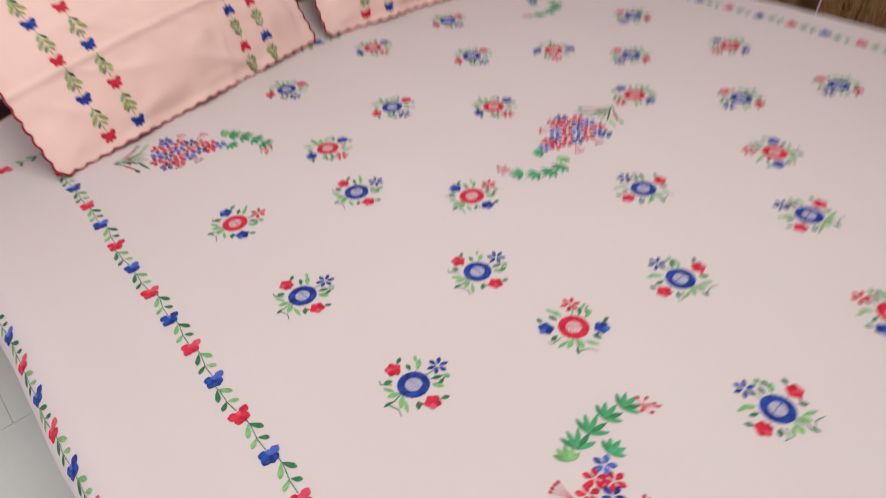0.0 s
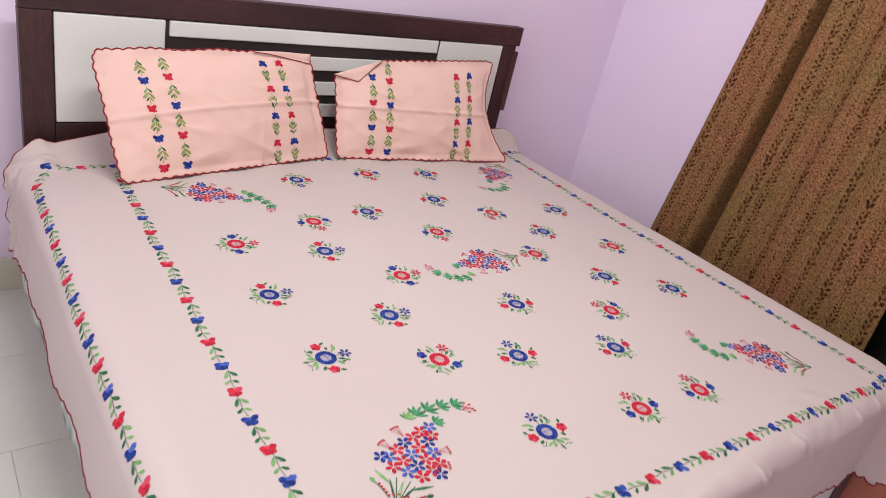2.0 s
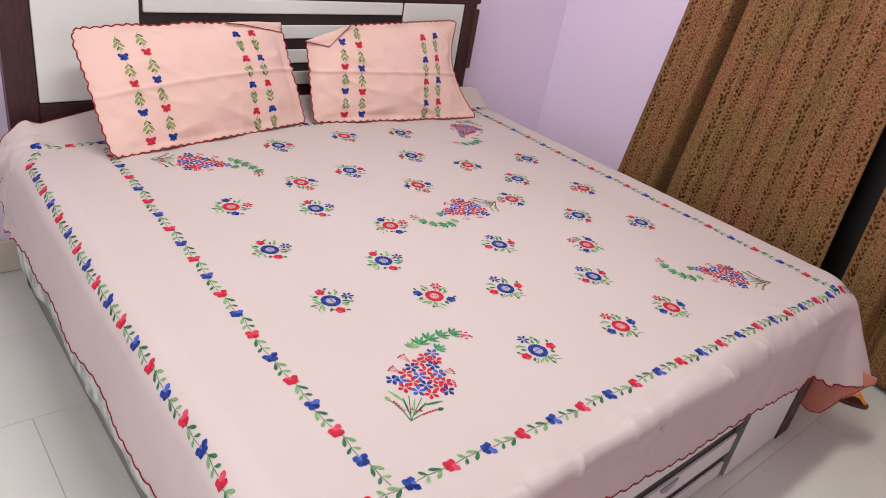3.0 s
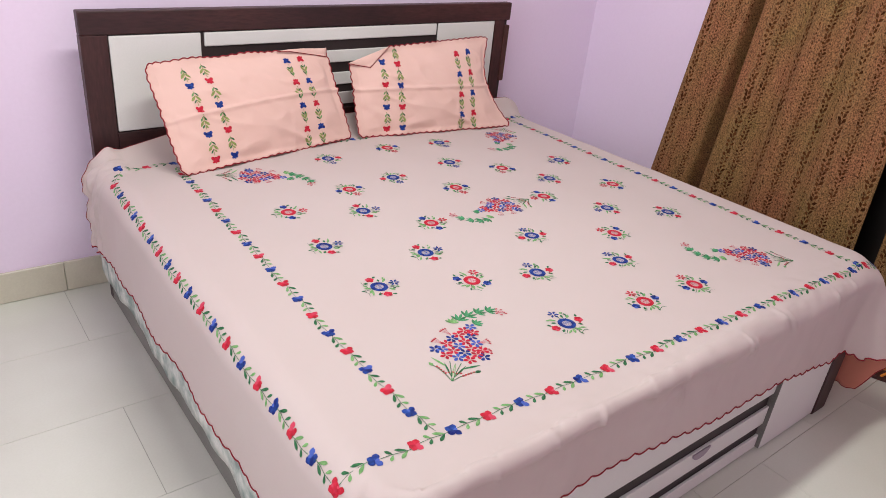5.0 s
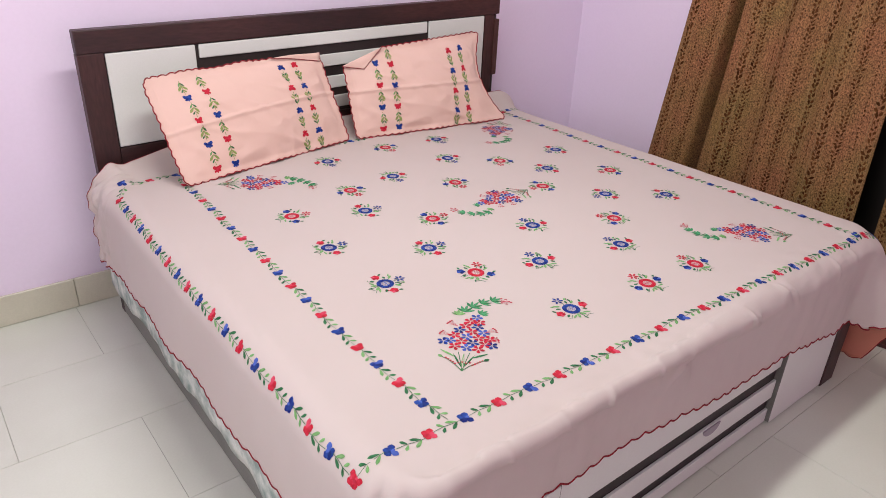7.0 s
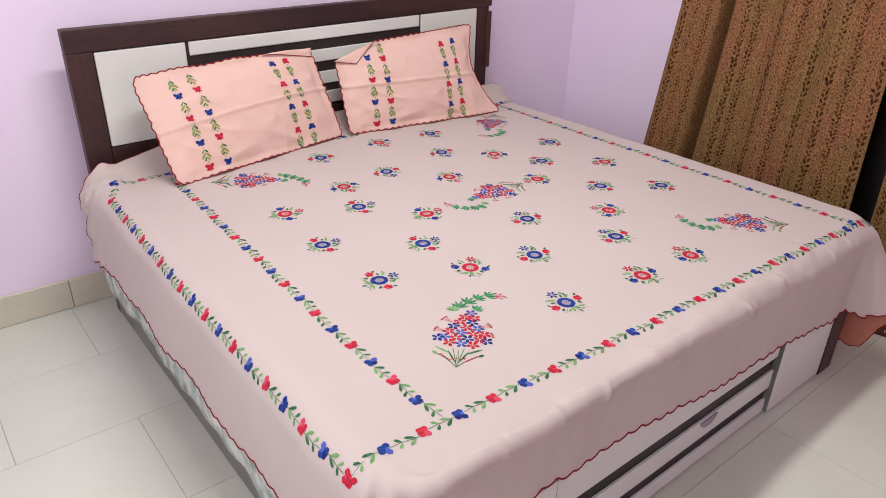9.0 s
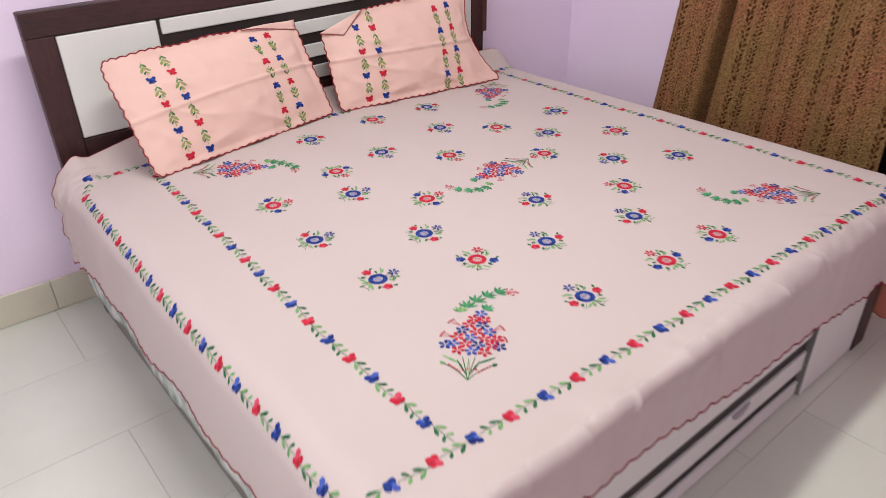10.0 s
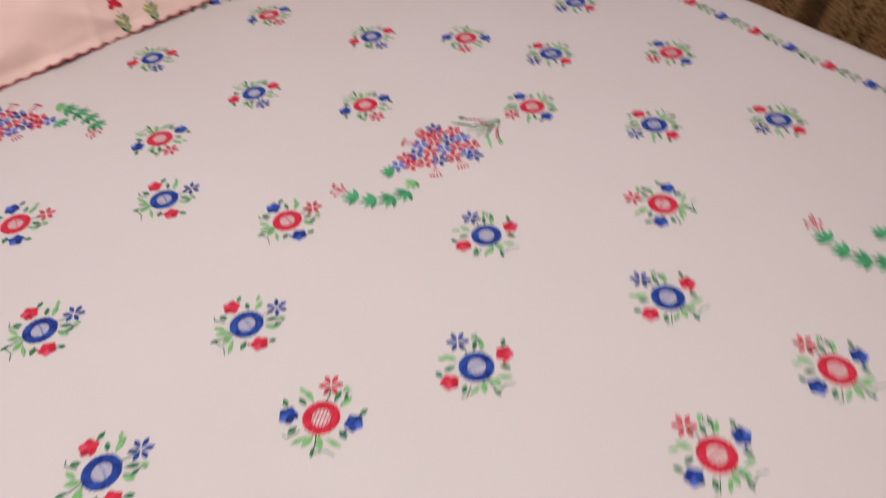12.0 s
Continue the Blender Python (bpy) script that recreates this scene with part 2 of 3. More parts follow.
for box in ((RX1 + 0.005, RX1 + 0.12, DY0, DY0 + 0.05, 0, DZ), (RX1 + 0.005, RX1 + 0.12, DY1 - 0.05, DY1, 0, DZ), (RX1 + 0.005, RX1 + 0.12, DY0 + 0.05, DY1 - 0.05, DZ - 0.05, DZ)):
    part("door_frame", block(*box, 0.003), DOOR, door)

batten = empty("ceiling_batten", label="white ceiling batten lamp", category="lamp")
part("housing", block(-0.10, 1.14, 0.38, 0.54, 2.69, 2.75, 0.01), LAMPWHITE, batten)

# ---- bed ----
ZT = 0.55          # top of the made bed
HBY = 1.703        # face of the headboard
bed = empty("bed", label="double bed with dark walnut headboard, white panels and slatted foot", category="bed")
bed.location = (0.85, 0.85, 0)


def bed_part(name, box, mat, bevel=0.003, label=""):
    bm = block(*box, bevel)
    if box[3] > HBY + 0.02:                # the headboard stands a little out of level
        for v in bm.verts:
            v.co.z += 0.0165 * (v.co.x + 0.05) * min(1, v.co.z / 0.4)
    ob = part(name, bm, mat, None, label)
    ob.parent = bed
    ob.matrix_parent_inverse = Matrix.Translation((-0.85, -0.85, 0))
    return ob


HX0, HX1, HZ = -0.049, 1.725, 1.004
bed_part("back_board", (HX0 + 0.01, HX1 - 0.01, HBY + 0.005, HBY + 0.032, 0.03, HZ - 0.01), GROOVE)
bed_part("stile", (HX0, 0.030, HBY - 0.004, HBY + 0.034, 0.0, HZ - 0.0745), WALNUT_UP, 0.0015, "dark walnut upright")
bed_part("stile", (1.642, 1.694, HBY - 0.004, HBY + 0.034, 0.0, HZ - 0.0745), WALNUT_UP, 0.0015, "dark walnut upright")
bed_part("edge_strip", (1.695, 1.722, HBY - 0.010, HBY + 0.032, 0.66, HZ - 0.095), WALNUT_EDGE, 0.004, "brown edge strip")
bed_part("top_rail", (HX0, HX1, HBY - 0.0045, HBY + 0.034, HZ - 0.074, HZ), WALNUT, 0.004, "dark walnut rail")
bed_part("bottom_rail", (0.031, 1.641, HBY - 0.004, HBY + 0.033, 0.50, 0.615), WALNUT, 0.003, "dark walnut rail")
bed_part("side_panel", (0.034, 0.325, HBY - 0.002, HBY + 0.03, 0.618, HZ - 0.077), WHITE, 0.004, "white laminate panel")
bed_part("side_panel", (1.327, 1.638, HBY - 0.002, HBY + 0.03, 0.618, HZ - 0.077), WHITE, 0.004, "white laminate panel")
bed_part("top_panel", (0.337, 1.318, HBY - 0.002, HBY + 0.03, 0.880, HZ - 0.077), WHITE, 0.004, "white laminate panel")
for z0, z1 in ((0.796, 0.842), (0.709, 0.757), (0.630, 0.678)):
    bed_part("slat", (0.345, 1.310, HBY - 0.001, HBY + 0.03, z0, z1), WHITE, 0.003, "white laminate slat")
# box base
bed_part("base_side", (-0.050, -0.028, 0.0, HBY - 0.01, 0.006, 0.30), GREY, 0.003, "grey laminate side board")
bed_part("base_side", (1.723, 1.745, 0.03, HBY - 0.01, 0.006, 0.30), WALNUT, 0.003, "dark walnut side board")
bed_part("deck", (-0.027, 1.722, 0.0, HBY - 0.01, 0.27, 0.299), GREY, 0.002)
FY = -0.055
bed_part("front_post", (1.662, 1.748, FY - 0.004, 0.03, 0.0, 0.335), WALNUT_UP, 0.004, "dark walnut post")
bed_part("front_post", (-0.055, 0.030, FY - 0.004, 0.03, 0.0, 0.335), WALNUT_UP, 0.004, "dark walnut post")
bed_part("front_panel", (1.334, 1.660, FY, FY + 0.025, 0.008, 0.328), WHITE, 0.0015, "white laminate panel")
bed_part("front_panel", (0.032, 0.355, FY, FY + 0.025, 0.008, 0.328), WHITE, 0.0015, "white laminate panel")
for x in (1.3325, 0.3565):
    bed_part("edge_band", (x - 0.0012, x + 0.0012, FY + 0.0015, FY + 0.028, 0.010, 0.328), GREY, 0, "grey panel edge")
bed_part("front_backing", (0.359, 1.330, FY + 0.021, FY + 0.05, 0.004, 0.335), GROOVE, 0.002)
SLATS = ((0.008, 0.056), (0.099, 0.164), (0.212, 0.330))
for z0, z1 in SLATS:
    bed_part("front_slat", (0.360, 1.329, FY + 0.012, FY + 0.0205, z0, z1), WHITE, 0.0015, "white laminate slat")
# finger pull in the slat: a grey plate paints the shade of its cutout
bm = bmesh.new()
ring = [bm.verts.new((0.985 + 0.040 * math.cos(a), FY + 0.0085, 0.161 - 0.026 * math.sin(a))) for a in [math.pi * k / 12 for k in range(13)]]
f = bm.faces.new(ring)
solid = bmesh.ops.extrude_face_region(bm, geom=[f])
bmesh.ops.translate(bm, vec=(0, 0.004, 0), verts=[v for v in solid["geom"] if isinstance(v, bmesh.types.BMVert)])
bmesh.ops.recalc_face_normals(bm, faces=list(bm.faces))
ob = part("pull", bm, PULL_SHADE, None, "half-round finger pull, the shade of its cutout as a grey plate")
ob.parent, ob.matrix_parent_inverse = bed, Matrix.Translation((-0.85, -0.85, 0))

# mattress, with its own patterned cover hanging below the bedspread
mattress = part("mattress", block(-0.066, 1.765, -0.027, HBY - 0.012, 0.302, 0.535, 0.045, 4), TICKING, smooth=True)
tagged(mattress, "thick mattress in a grey-green patterned cover on the bed", "mattress")
verts, faces = [], []
NV, NW = 120, 8
for i in range(NV + 1):
    y = 0.02 + (HBY - 0.03 - 0.02) * i / NV
    low = 0.145 + 0.018 * noise.noise((y * 4, 3, 1)) + 0.006 * math.sin(y * 38)
    for j in range(NW + 1):
        f = j / NW
        z = 0.42 * (1 - f) + low * f
        verts.append((-0.072 - 0.012 * f * (0.4 + noise.noise((y * 7, z * 3, 5))), y, z))
for i in range(NV):
    for j in range(NW):
        a = i * (NW + 1) + j
        faces.append((a, a + 1, a + NW + 2, a + NW + 1))
under = mesh_object("under_sheet", verts, faces, TICKING, None, True)
under.modifiers.new("thick", "SOLIDIFY").thickness = 0.002
tagged(under, "grey-green patterned under-sheet hanging below the bedspread", "sheet")

# ---- bedspread ----
XL, XR, YF, R, BR = -0.09, 1.80, -0.075, 0.13, 0.07
U0, U1, V0 = XL + R, XR - R, YF + R
HALF = BR * math.pi / 2


def foot_roll(u):
    """How tightly the cloth rolls over the foot of the mattress: pressed to a crease on one side, soft on the other."""
    t = min(1.0, max(0.0, (u - 0.55) / 0.75))
    return 0.014 + 0.052 * t * t * (3 - 2 * t)


def spread(u, v, h=0.0):
    """The place on the draped bedspread of the cloth's point (u, v), h above it."""
    px, py = min(max(u, U0), U1), max(v, V0)
    dx, dy = u - px, v - py
    d = math.hypot(dx, dy)
    nx, ny = (dx / d, dy / d) if d > 1e-9 else (0.0, 0.0)
    br = BR + (foot_roll(u) - BR) * ny * ny
    bend = br * math.pi / 2
    e = d - (R - br)
    if e <= 0:
        rad, z, a = d, ZT, 0.0
    elif e < bend:
        a = e / br
        rad, z = R - br + br * math.sin(a), ZT - br * (1 - math.cos(a))
    else:
        a = math.pi / 2
        rad, z = R + (0.03 - 0.05 * ny ** 8) * (e - bend), ZT - br - (e - bend)
    hang = min(1.0, max(0.0, e / 0.16))
    corner = 4 * nx * nx * ny * ny
    swing = math.atan2(abs(ny), abs(nx))
    drop = max(0.0, e - 0.05)
    if nx > 0:                                    # at the free corner the foot side flares out, the long side is tucked in
        out = min(1.0, max(0.0, (swing - 0.42) / 0.28))
        rad += corner * drop * 0.60 * out * out * (3 - 2 * out)
    else:
        rad += corner * drop * (0.14 + 0.16 * math.cos(6 * swing))
        rad += corner * hang * (0.018 * math.sin(17 * swing + 1.0) + 0.006 * noise.noise((swing * 9, e * 4, 2.0)))
    s = Vector((u * 2.1, v * 2.1, 0.3))
    w = 0.0035 * noise.noise(s) + 0.0018 * noise.noise(s * 3.1)
    along = v if abs(nx) > abs(ny) else u
    dull = abs(nx * nx - ny * ny)
    fold = dull * noise.noise((along * 5.5, 7.7 if abs(nx) > abs(ny) else 2.2, e * 2.5)) * 0.7 + dull * noise.noise((along * 13, 1.3, e * 5)) * 0.3
    w += hang * 0.014 * fold
    if ny < 0:
        w += ny ** 6 * min(1.0, max(0.0, (e + 0.07) / 0.06)) * math.exp(-max(0.0, e - 0.05) / 0.06) * (0.0050 * noise.noise((u * 11, e * 14, 5.2)) + 0.0030 * noise.noise((u * 25, e * 30, 0.4)))
    if ny < 0 and e > 0:                          # short pinched folds on the foot
        face = ny ** 6
        for uc, ec, amp, lean in ((0.30, 0.02, 0.006, 0.5), (0.42, 0.03, 0.008, -0.6), (0.60, 0.04, 0.010, 0.5), (0.69, 0.06, 0.014, -0.7), (0.73, 0.10, 0.010, 0.2), (0.98, 0.06, 0.013, 0.4), (1.02, 0.08, 0.009, 0.4),
                                  (1.16, 0.05, 0.009, 0.5), (1.20, 0.07, 0.007, 0.5), (1.45, 0.07, 0.008, 0.3), (1.56, 0.06, 0.006, 0.3), (0.16, 0.03, 0.005, 0.4)):
            g = math.exp(-((u - uc - lean * (e - ec)) / 0.0062) ** 2 - ((e - ec) / 0.026) ** 2)
            w += 0.95 * amp * g * face
        tight = (0.066 - br) / 0.052
        lip = bend + 0.006 * noise.noise((u * 6, 3, 3))
        w += face * tight * 0.018 * math.exp(-((e - lip) / (0.045 if e < lip else 0.012)) ** 2)
        w += hang * 0.0018 * noise.noise((u * 22, e * 14, 8.1)) + hang * 0.0006 * noise.noise((u * 60, e * 14, 2.1))
    rise = min(1.0, max(0.0, (u - 0.02) / 0.22))
    w += (0.030 + 0.035 * rise) * min(1, max(0, (v - 1.555) / 0.1)) ** 2 * (1 - hang)
    if nx < 0 and v > 1.48:                       # bunched up between the mattress and the headboard
        gather = min(1.0, (v - 1.48) / 0.1) * min(1.0, max(0.0, (e + 0.05) / 0.04))
        w += gather * (0.020 * noise.noise((v * 34, e * 12, 4.4)) + 0.014 * noise.noise((v * 70, e * 30, 1.7)) + 0.004)
    n = Vector((nx * math.sin(a), ny * math.sin(a), math.cos(a)))
    return Vector((px + nx * rad, py + ny * rad, z)) + n * (w + h)


def scallop(s, period=0.047, deep=0.010):
    return deep * abs(math.sin(math.pi * s / period))


UL = XL + BR - HALF - 0.205
UR = 2.10


def v_foot(u):
    """The lower edge of the cloth, laid a little askew."""
    br = foot_roll(u)
    hem = 0.366 - 0.072 * (u - 0.3) + 0.012 * math.sin(u * 9.5 + 2.0) * min(1, max(0, u)) + 0.008 * noise.noise((u * 8, 1, 6))
    return V0 - (R - br) - br * math.pi / 2 - (ZT - br - hem)


def v_head(u):
    return 1.645 + 0.03 * min(1, max(0, u + 0.05) / 0.3)


NU, NVV = 420, 320
verts, faces = [], []
for i in range(NU + 1):
    s = i / NU
    for j in range(NVV + 1):
        r = j / NVV
        ub = UL + s * (UR - UL)
        for again in range(3):
            v = v_foot(ub) + r * (v_head(ub) - v_foot(ub))
            reach = 0.40 + 0.212 * min(1.0, max(0.0, (v + 0.25) / 0.13))      # the free side hangs almost to the floor
            ul, ur = UL + 0.016 * noise.noise((v * 3.3, 5, 2)), U1 + math.sqrt(reach ** 2 - min(0.385, max(0.0, V0 - v)) ** 2)
            ub = ul + s * (ur - ul)
        u = ub - scallop(v) * max(0, 1 - 40 * s) + scallop(v) * max(0, 1 - 40 * (1 - s))
        verts.append(spread(u, v - scallop(ub) * max(0, 1 - 32 * r)))
for i in range(NU):
    for j in range(NVV):
        a = i * (NVV + 1) + j
        faces.append((a, a + NVV + 1, a + NVV + 2, a + 1))
bedspread = mesh_object("bedspread", verts, faces, SHEET, None, True)
thick = bedspread.modifiers.new("thick", "SOLIDIFY")
thick.thickness, thick.offset = 0.0016, -1
tagged(bedspread, "pale pink cotton bedspread embroidered with flowers, scalloped maroon hem", "bedspread")
W1 = NVV + 1
tube("hem_stitching", [verts[i * W1] for i in range(NU + 1)], 0.0024, MAROON, bedspread, "maroon scalloped hem stitching")
tube("hem_stitching", [verts[j] for j in range(W1)], 0.0024, MAROON, bedspread, "maroon scalloped hem stitching")
tube("hem_stitching", [verts[NU * W1 + j] for j in range(W1)], 0.0024, MAROON, bedspread, "maroon scalloped hem stitching")
tube("hem_stitching", [verts[i * W1 + NVV] for i in range(NU + 1)], 0.0013, MAROON, bedspread, "maroon scalloped hem stitching")

# the far side of the cover, tucked inwards and hanging almost to the floor
verts, faces = [], []
NS, NH = 200, 20
for i in range(NS + 1):
    y = -0.20 + 1.75 * i / NS
    near = min(1.0, max(0.0, (y + 0.20) / 0.10))
    low = 0.272 - 0.195 * near ** 1.3 + 0.010 * noise.noise((y * 5, 2, 8)) - scallop(y, 0.047, 0.011)
    for j in range(NH + 1):
        f = j / NH
        z = (0.295 + 0.105 * min(1.0, max(0.0, (y + 0.12) / 0.10))) * (1 - f) + low * f
        verts.append((1.800 + 0.010 * noise.noise((y * 9, z * 3, 6)) + 0.012 * f, y, z))
for i in range(NS):
    for j in range(NH):
        a = i * (NH + 1) + j
        faces.append((a, a + 1, a + NH + 2, a + NH + 1))
# same cloth as the bedspread; its backlit glow is put into the colour
side = mesh_object("bedspread_side", verts, faces, SHEET_BACKLIT, None, True)
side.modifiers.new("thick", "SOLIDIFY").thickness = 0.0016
tagged(side, "far side of the bedspread, light through it painted salmon, scalloped maroon hem", "cloth")
tube("hem_stitching", [verts[i * (NH + 1) + NH] for i in range(NS + 1)], 0.0024, MAROON, side, "maroon scalloped hem stitching")

# ---- embroidery ----


class Stitch:
    """Raised satin stitches on a cloth: flat shapes in the motif's own plane, laid on the cloth by place()."""

    def __init__(self):
        self.v, self.f, self.m, self.mats = [], [], [], []

    def slot(self, mat):
        if mat not in self.mats:
            self.mats.append(mat)
        return self.mats.index(mat)

    def fan(self, outline, mid, mat, high=0.0016, low=0.0007):
        base, k = len(self.v), self.slot(mat)
        self.v += [(x, y, low) for x, y in outline] + [(mid[0], mid[1], high)]
        n = len(outline)
        for i in range(n):
            self.f.append((base + i, base + (i + 1) % n, base + n))
            self.m.append(k)

    def leaf(self, x, y, angle, length, width, mat, blunt=0.5):
        """A leaf or petal from (x, y); blunt: how far out it is widest."""
        c, s = math.cos(angle), math.sin(angle)
        pts = []
        for t, w in ((0, 0.12), (blunt * 0.5, 0.72), (blunt, 1.0), (0.5 + blunt * 0.5, 0.74), (1.0, 0.12)):
            pts.append((t * length, w * width / 2))
        pts = pts + [(a, -b) for a, b in reversed(pts)]
        self.fan([(x + a * c - b * s, y + a * s + b * c) for a, b in pts], (x + blunt * length * c, y + blunt * length * s), mat)

    def strip(self, pts, width, mat, high=0.0010):
        base, k = len(self.v), self.slot(mat)
        for i, p in enumerate(pts):
            q, o = pts[min(i + 1, len(pts) - 1)], pts[max(i - 1, 0)]
            dx, dy = q[0] - o[0], q[1] - o[1]
            n = math.hypot(dx, dy) or 1
            ox, oy = -dy / n * width / 2, dx / n * width / 2
            self.v += [(p[0] + ox, p[1] + oy, high), (p[0] - ox, p[1] - oy, high)]
        for i in range(len(pts) - 1):
            a = base + 2 * i
            self.f.append((a, a + 1, a + 3, a + 2))
            self.m.append(k)

    def ring(self, x, y, r0, r1, mat, lobes=13, depth=0.12):
        base, k, n = len(self.v), self.slot(mat), 52
        for i in range(n):
            a = 2 * math.pi * i / n
            ro = r1 * (1 - depth * abs(math.sin(a * lobes / 2)))
            for r, h in ((r0, 0.0008), ((r0 + ro) / 2, 0.0019), (ro, 0.0007)):
                self.v.append((x + r * math.cos(a), y + r * math.sin(a), h))
        for i in range(n):
            for q in range(2):
                a, b = base + 3 * i + q, base + 3 * ((i + 1) % n) + q
                self.f.append((a, b, b + 1, a + 1))
                self.m.append(k)

    def star(self, x, y, r, mat, petals=5, turn=0.0, inner=0.12, width=0.62):
        for i in range(petals):
            a = turn + 2 * math.pi * i / petals
            self.leaf(x + inner * r * math.cos(a), y + inner * r * math.sin(a), a, r * (1 - inner), r * width, mat, 0.62)

    def make(self, name, place, parent, label=""):
        return mesh_object(name, [place(*p) for p in self.v], self.f, self.mats, self.m, True, parent, label)


def on_spread(x, y, angle, size=1.0):
    c, s = math.cos(angle) * size, math.sin(angle) * size
    return lambda a, b, h: spread(x + a * c - b * s, y + a * s + b * c, h)


def bloom_small(st, x, y, turn, mat, pale, r=0.0125):
    """A small five-lobed flower."""
    for i in range(5):
        a = turn + 2 * math.pi * i / 5
        st.leaf(x, y, a, r, r * 0.95, pale if i == 3 else mat, 0.6)


def posy(x, y, angle, red):
    """One scattered posy: a ring flower, two small blooms, a star flower and leaves round it."""
    main, pale, side, side_pale = (RED, PINK, BLUE, SKY) if red else (BLUE, SKY, RED, PINK)
    jig = random.uniform(-0.12, 0.12)
    put = on_spread(x, y, angle - math.pi / 2 + jig)
    st, leaves = Stitch(), []
    for px, py, a, n, w, m in ((-0.018, 0.024, 2.3, 0.024, 0.009, LIME), (-0.026, 0.016, 2.75, 0.018, 0.008, GREEN), (0.012, 0.026, 1.1, 0.020, 0.008, GREEN),
                               (0.022, 0.02, 0.75, 0.022, 0.009, LIME), (0.03, 0.027, 1.6, 0.017, 0.007, GREEN), (-0.004, -0.026, -2.0, 0.024, 0.010, LIME),
                               (0.004, -0.026, -1.15, 0.024, 0.010, LIME), (-0.012, -0.030, -2.7, 0.024, 0.007, LIME), (0.014, -0.030, -0.45, 0.026, 0.007, LIME),
                               (-0.030, -0.018, -2.35, 0.017, 0.009, GREEN), (0.030, -0.016, -0.8, 0.017, 0.009, GREEN), (-0.052, 0.010, 2.0, 0.015, 0.008, GREEN),
                               (0.052, 0.010, 1.1, 0.015, 0.008, GREEN), (-0.032, 0.034, 2.5, 0.016, 0.006, LIME), (0.020, 0.044, 0.8, 0.014, 0.007, LIME),
                               (0.0, -0.045, -1.57, 0.017, 0.006, GREEN)):
        leaves.append((px * 0.82, py * 0.84, a + random.uniform(-0.3, 0.3), n * random.uniform(0.66, 0.86), w * 0.82, m))
    st.ring(0, 0, 0.0112, 0.0228, main, 22, 0.07)
    ob = st.make("posy", put, bedspread)
    st = Stitch()
    for i in range(5):                                # the centre is hatched with loose stitches
        a = (i - 2) * 0.0042
        b = math.sqrt(max(0.0, 0.0118 ** 2 - a * a))
        st.strip([(a - 0.0010, -b), (a, 0.0), (a + 0.0010, b)], 0.0010, pale, 0.0006)
    st.strip([(-0.011, 0.001), (0.0, 0.002), (0.011, 0.001)], 0.0012, pale, 0.0008)
    st.make("flower_centre", put, ob)
    for stem, wide in ((((0.0, 0.022), (0.002, 0.030), (0.001, 0.04)), 0.0014), (((0.018, 0.018), (0.024, 0.027), (0.021, 0.036), (0.026, 0.041)), 0.0014),
                       (((-0.02, -0.02), (-0.032, -0.030), (-0.038, -0.027)), 0.0014), (((0.0, -0.022), (0.002, -0.036), (0.0, -0.048)), 0.0014),
                       (((0.0, -0.045), (0.016, -0.040), (0.027, -0.045)), 0.0012)):
        st = Stitch()
        st.strip(stem, wide, GREEN)
        st.make("stem", put, ob)
    for bx, by in ((-0.031, -0.004), (0.032, -0.008), (0.029, -0.014), (0.026, -0.020)):
        st = Stitch()
        st.leaf(bx, by, 0.3, 0.005, 0.004, side, 0.5)
        st.make("bud", put, ob)
    for p in leaves:
        st = Stitch()
        st.leaf(*p, 0.55)
        st.make("leaf", put, ob)
    for bx, by, t in ((-0.039, -0.002, 0.4), (0.039, -0.002, 2.0)):
        st = Stitch()
        bloom_small(st, bx, by, t + random.uniform(-0.4, 0.4), side, side_pale, 0.0118)
        st.make("small_flower", put, ob)
    st = Stitch()
    st.star(0.0, 0.044, 0.0150, main, 6, 0.3 + random.uniform(-0.3, 0.3), 0.15, 0.42)
    st.make("star_flower", put, ob)


LEFT, FOOT, RIGHT, HEAD = 0.0, math.pi / 2, math.pi, -math.pi / 2
POSIES = [  # x, y, way of the star flower, red
    (0.297, 0.779, LEFT, 0), (0.309, 0.526, LEFT, 0), (0.536, 0.447, 0.8, 1), (0.521, 0.627, LEFT, 0), (0.722, 0.400, FOOT, 0),
    (0.608, 0.184, FOOT, 0), (0.862, 0.156, FOOT, 1), (0.986, 0.340, FOOT, 0), (1.060, 0.147, FOOT, 1), (1.117, 0.471, 2.3, 1),
    (0.868, 0.574, FOOT, 0), (0.650, 0.777, LEFT, 1), (0.312, 1.022, LEFT, 1), (0.516, 0.940, LEFT, 0), (0.563, 1.102, HEAD, 1),
    (0.753, 1.136, HEAD, 0), (1.258, 0.621, RIGHT, 0), (1.434, 0.507, RIGHT, 0), (1.462, 0.770, RIGHT, 1), (1.462, 1.042, RIGHT, 0),
    (1.035, 1.187, HEAD, 0), (1.138, 1.388, HEAD, 0), (0.906, 1.408, HEAD, 1), (0.641, 1.385, HEAD, 0), (1.185, 1.063, -2.3, 1),
    (1.280, 0.911, RIGHT, 0), (0.898, 0.974, HEAD, 1), (1.132, 0.790, RIGHT, 1),
]
for p in POSIES:
    posy(*p)


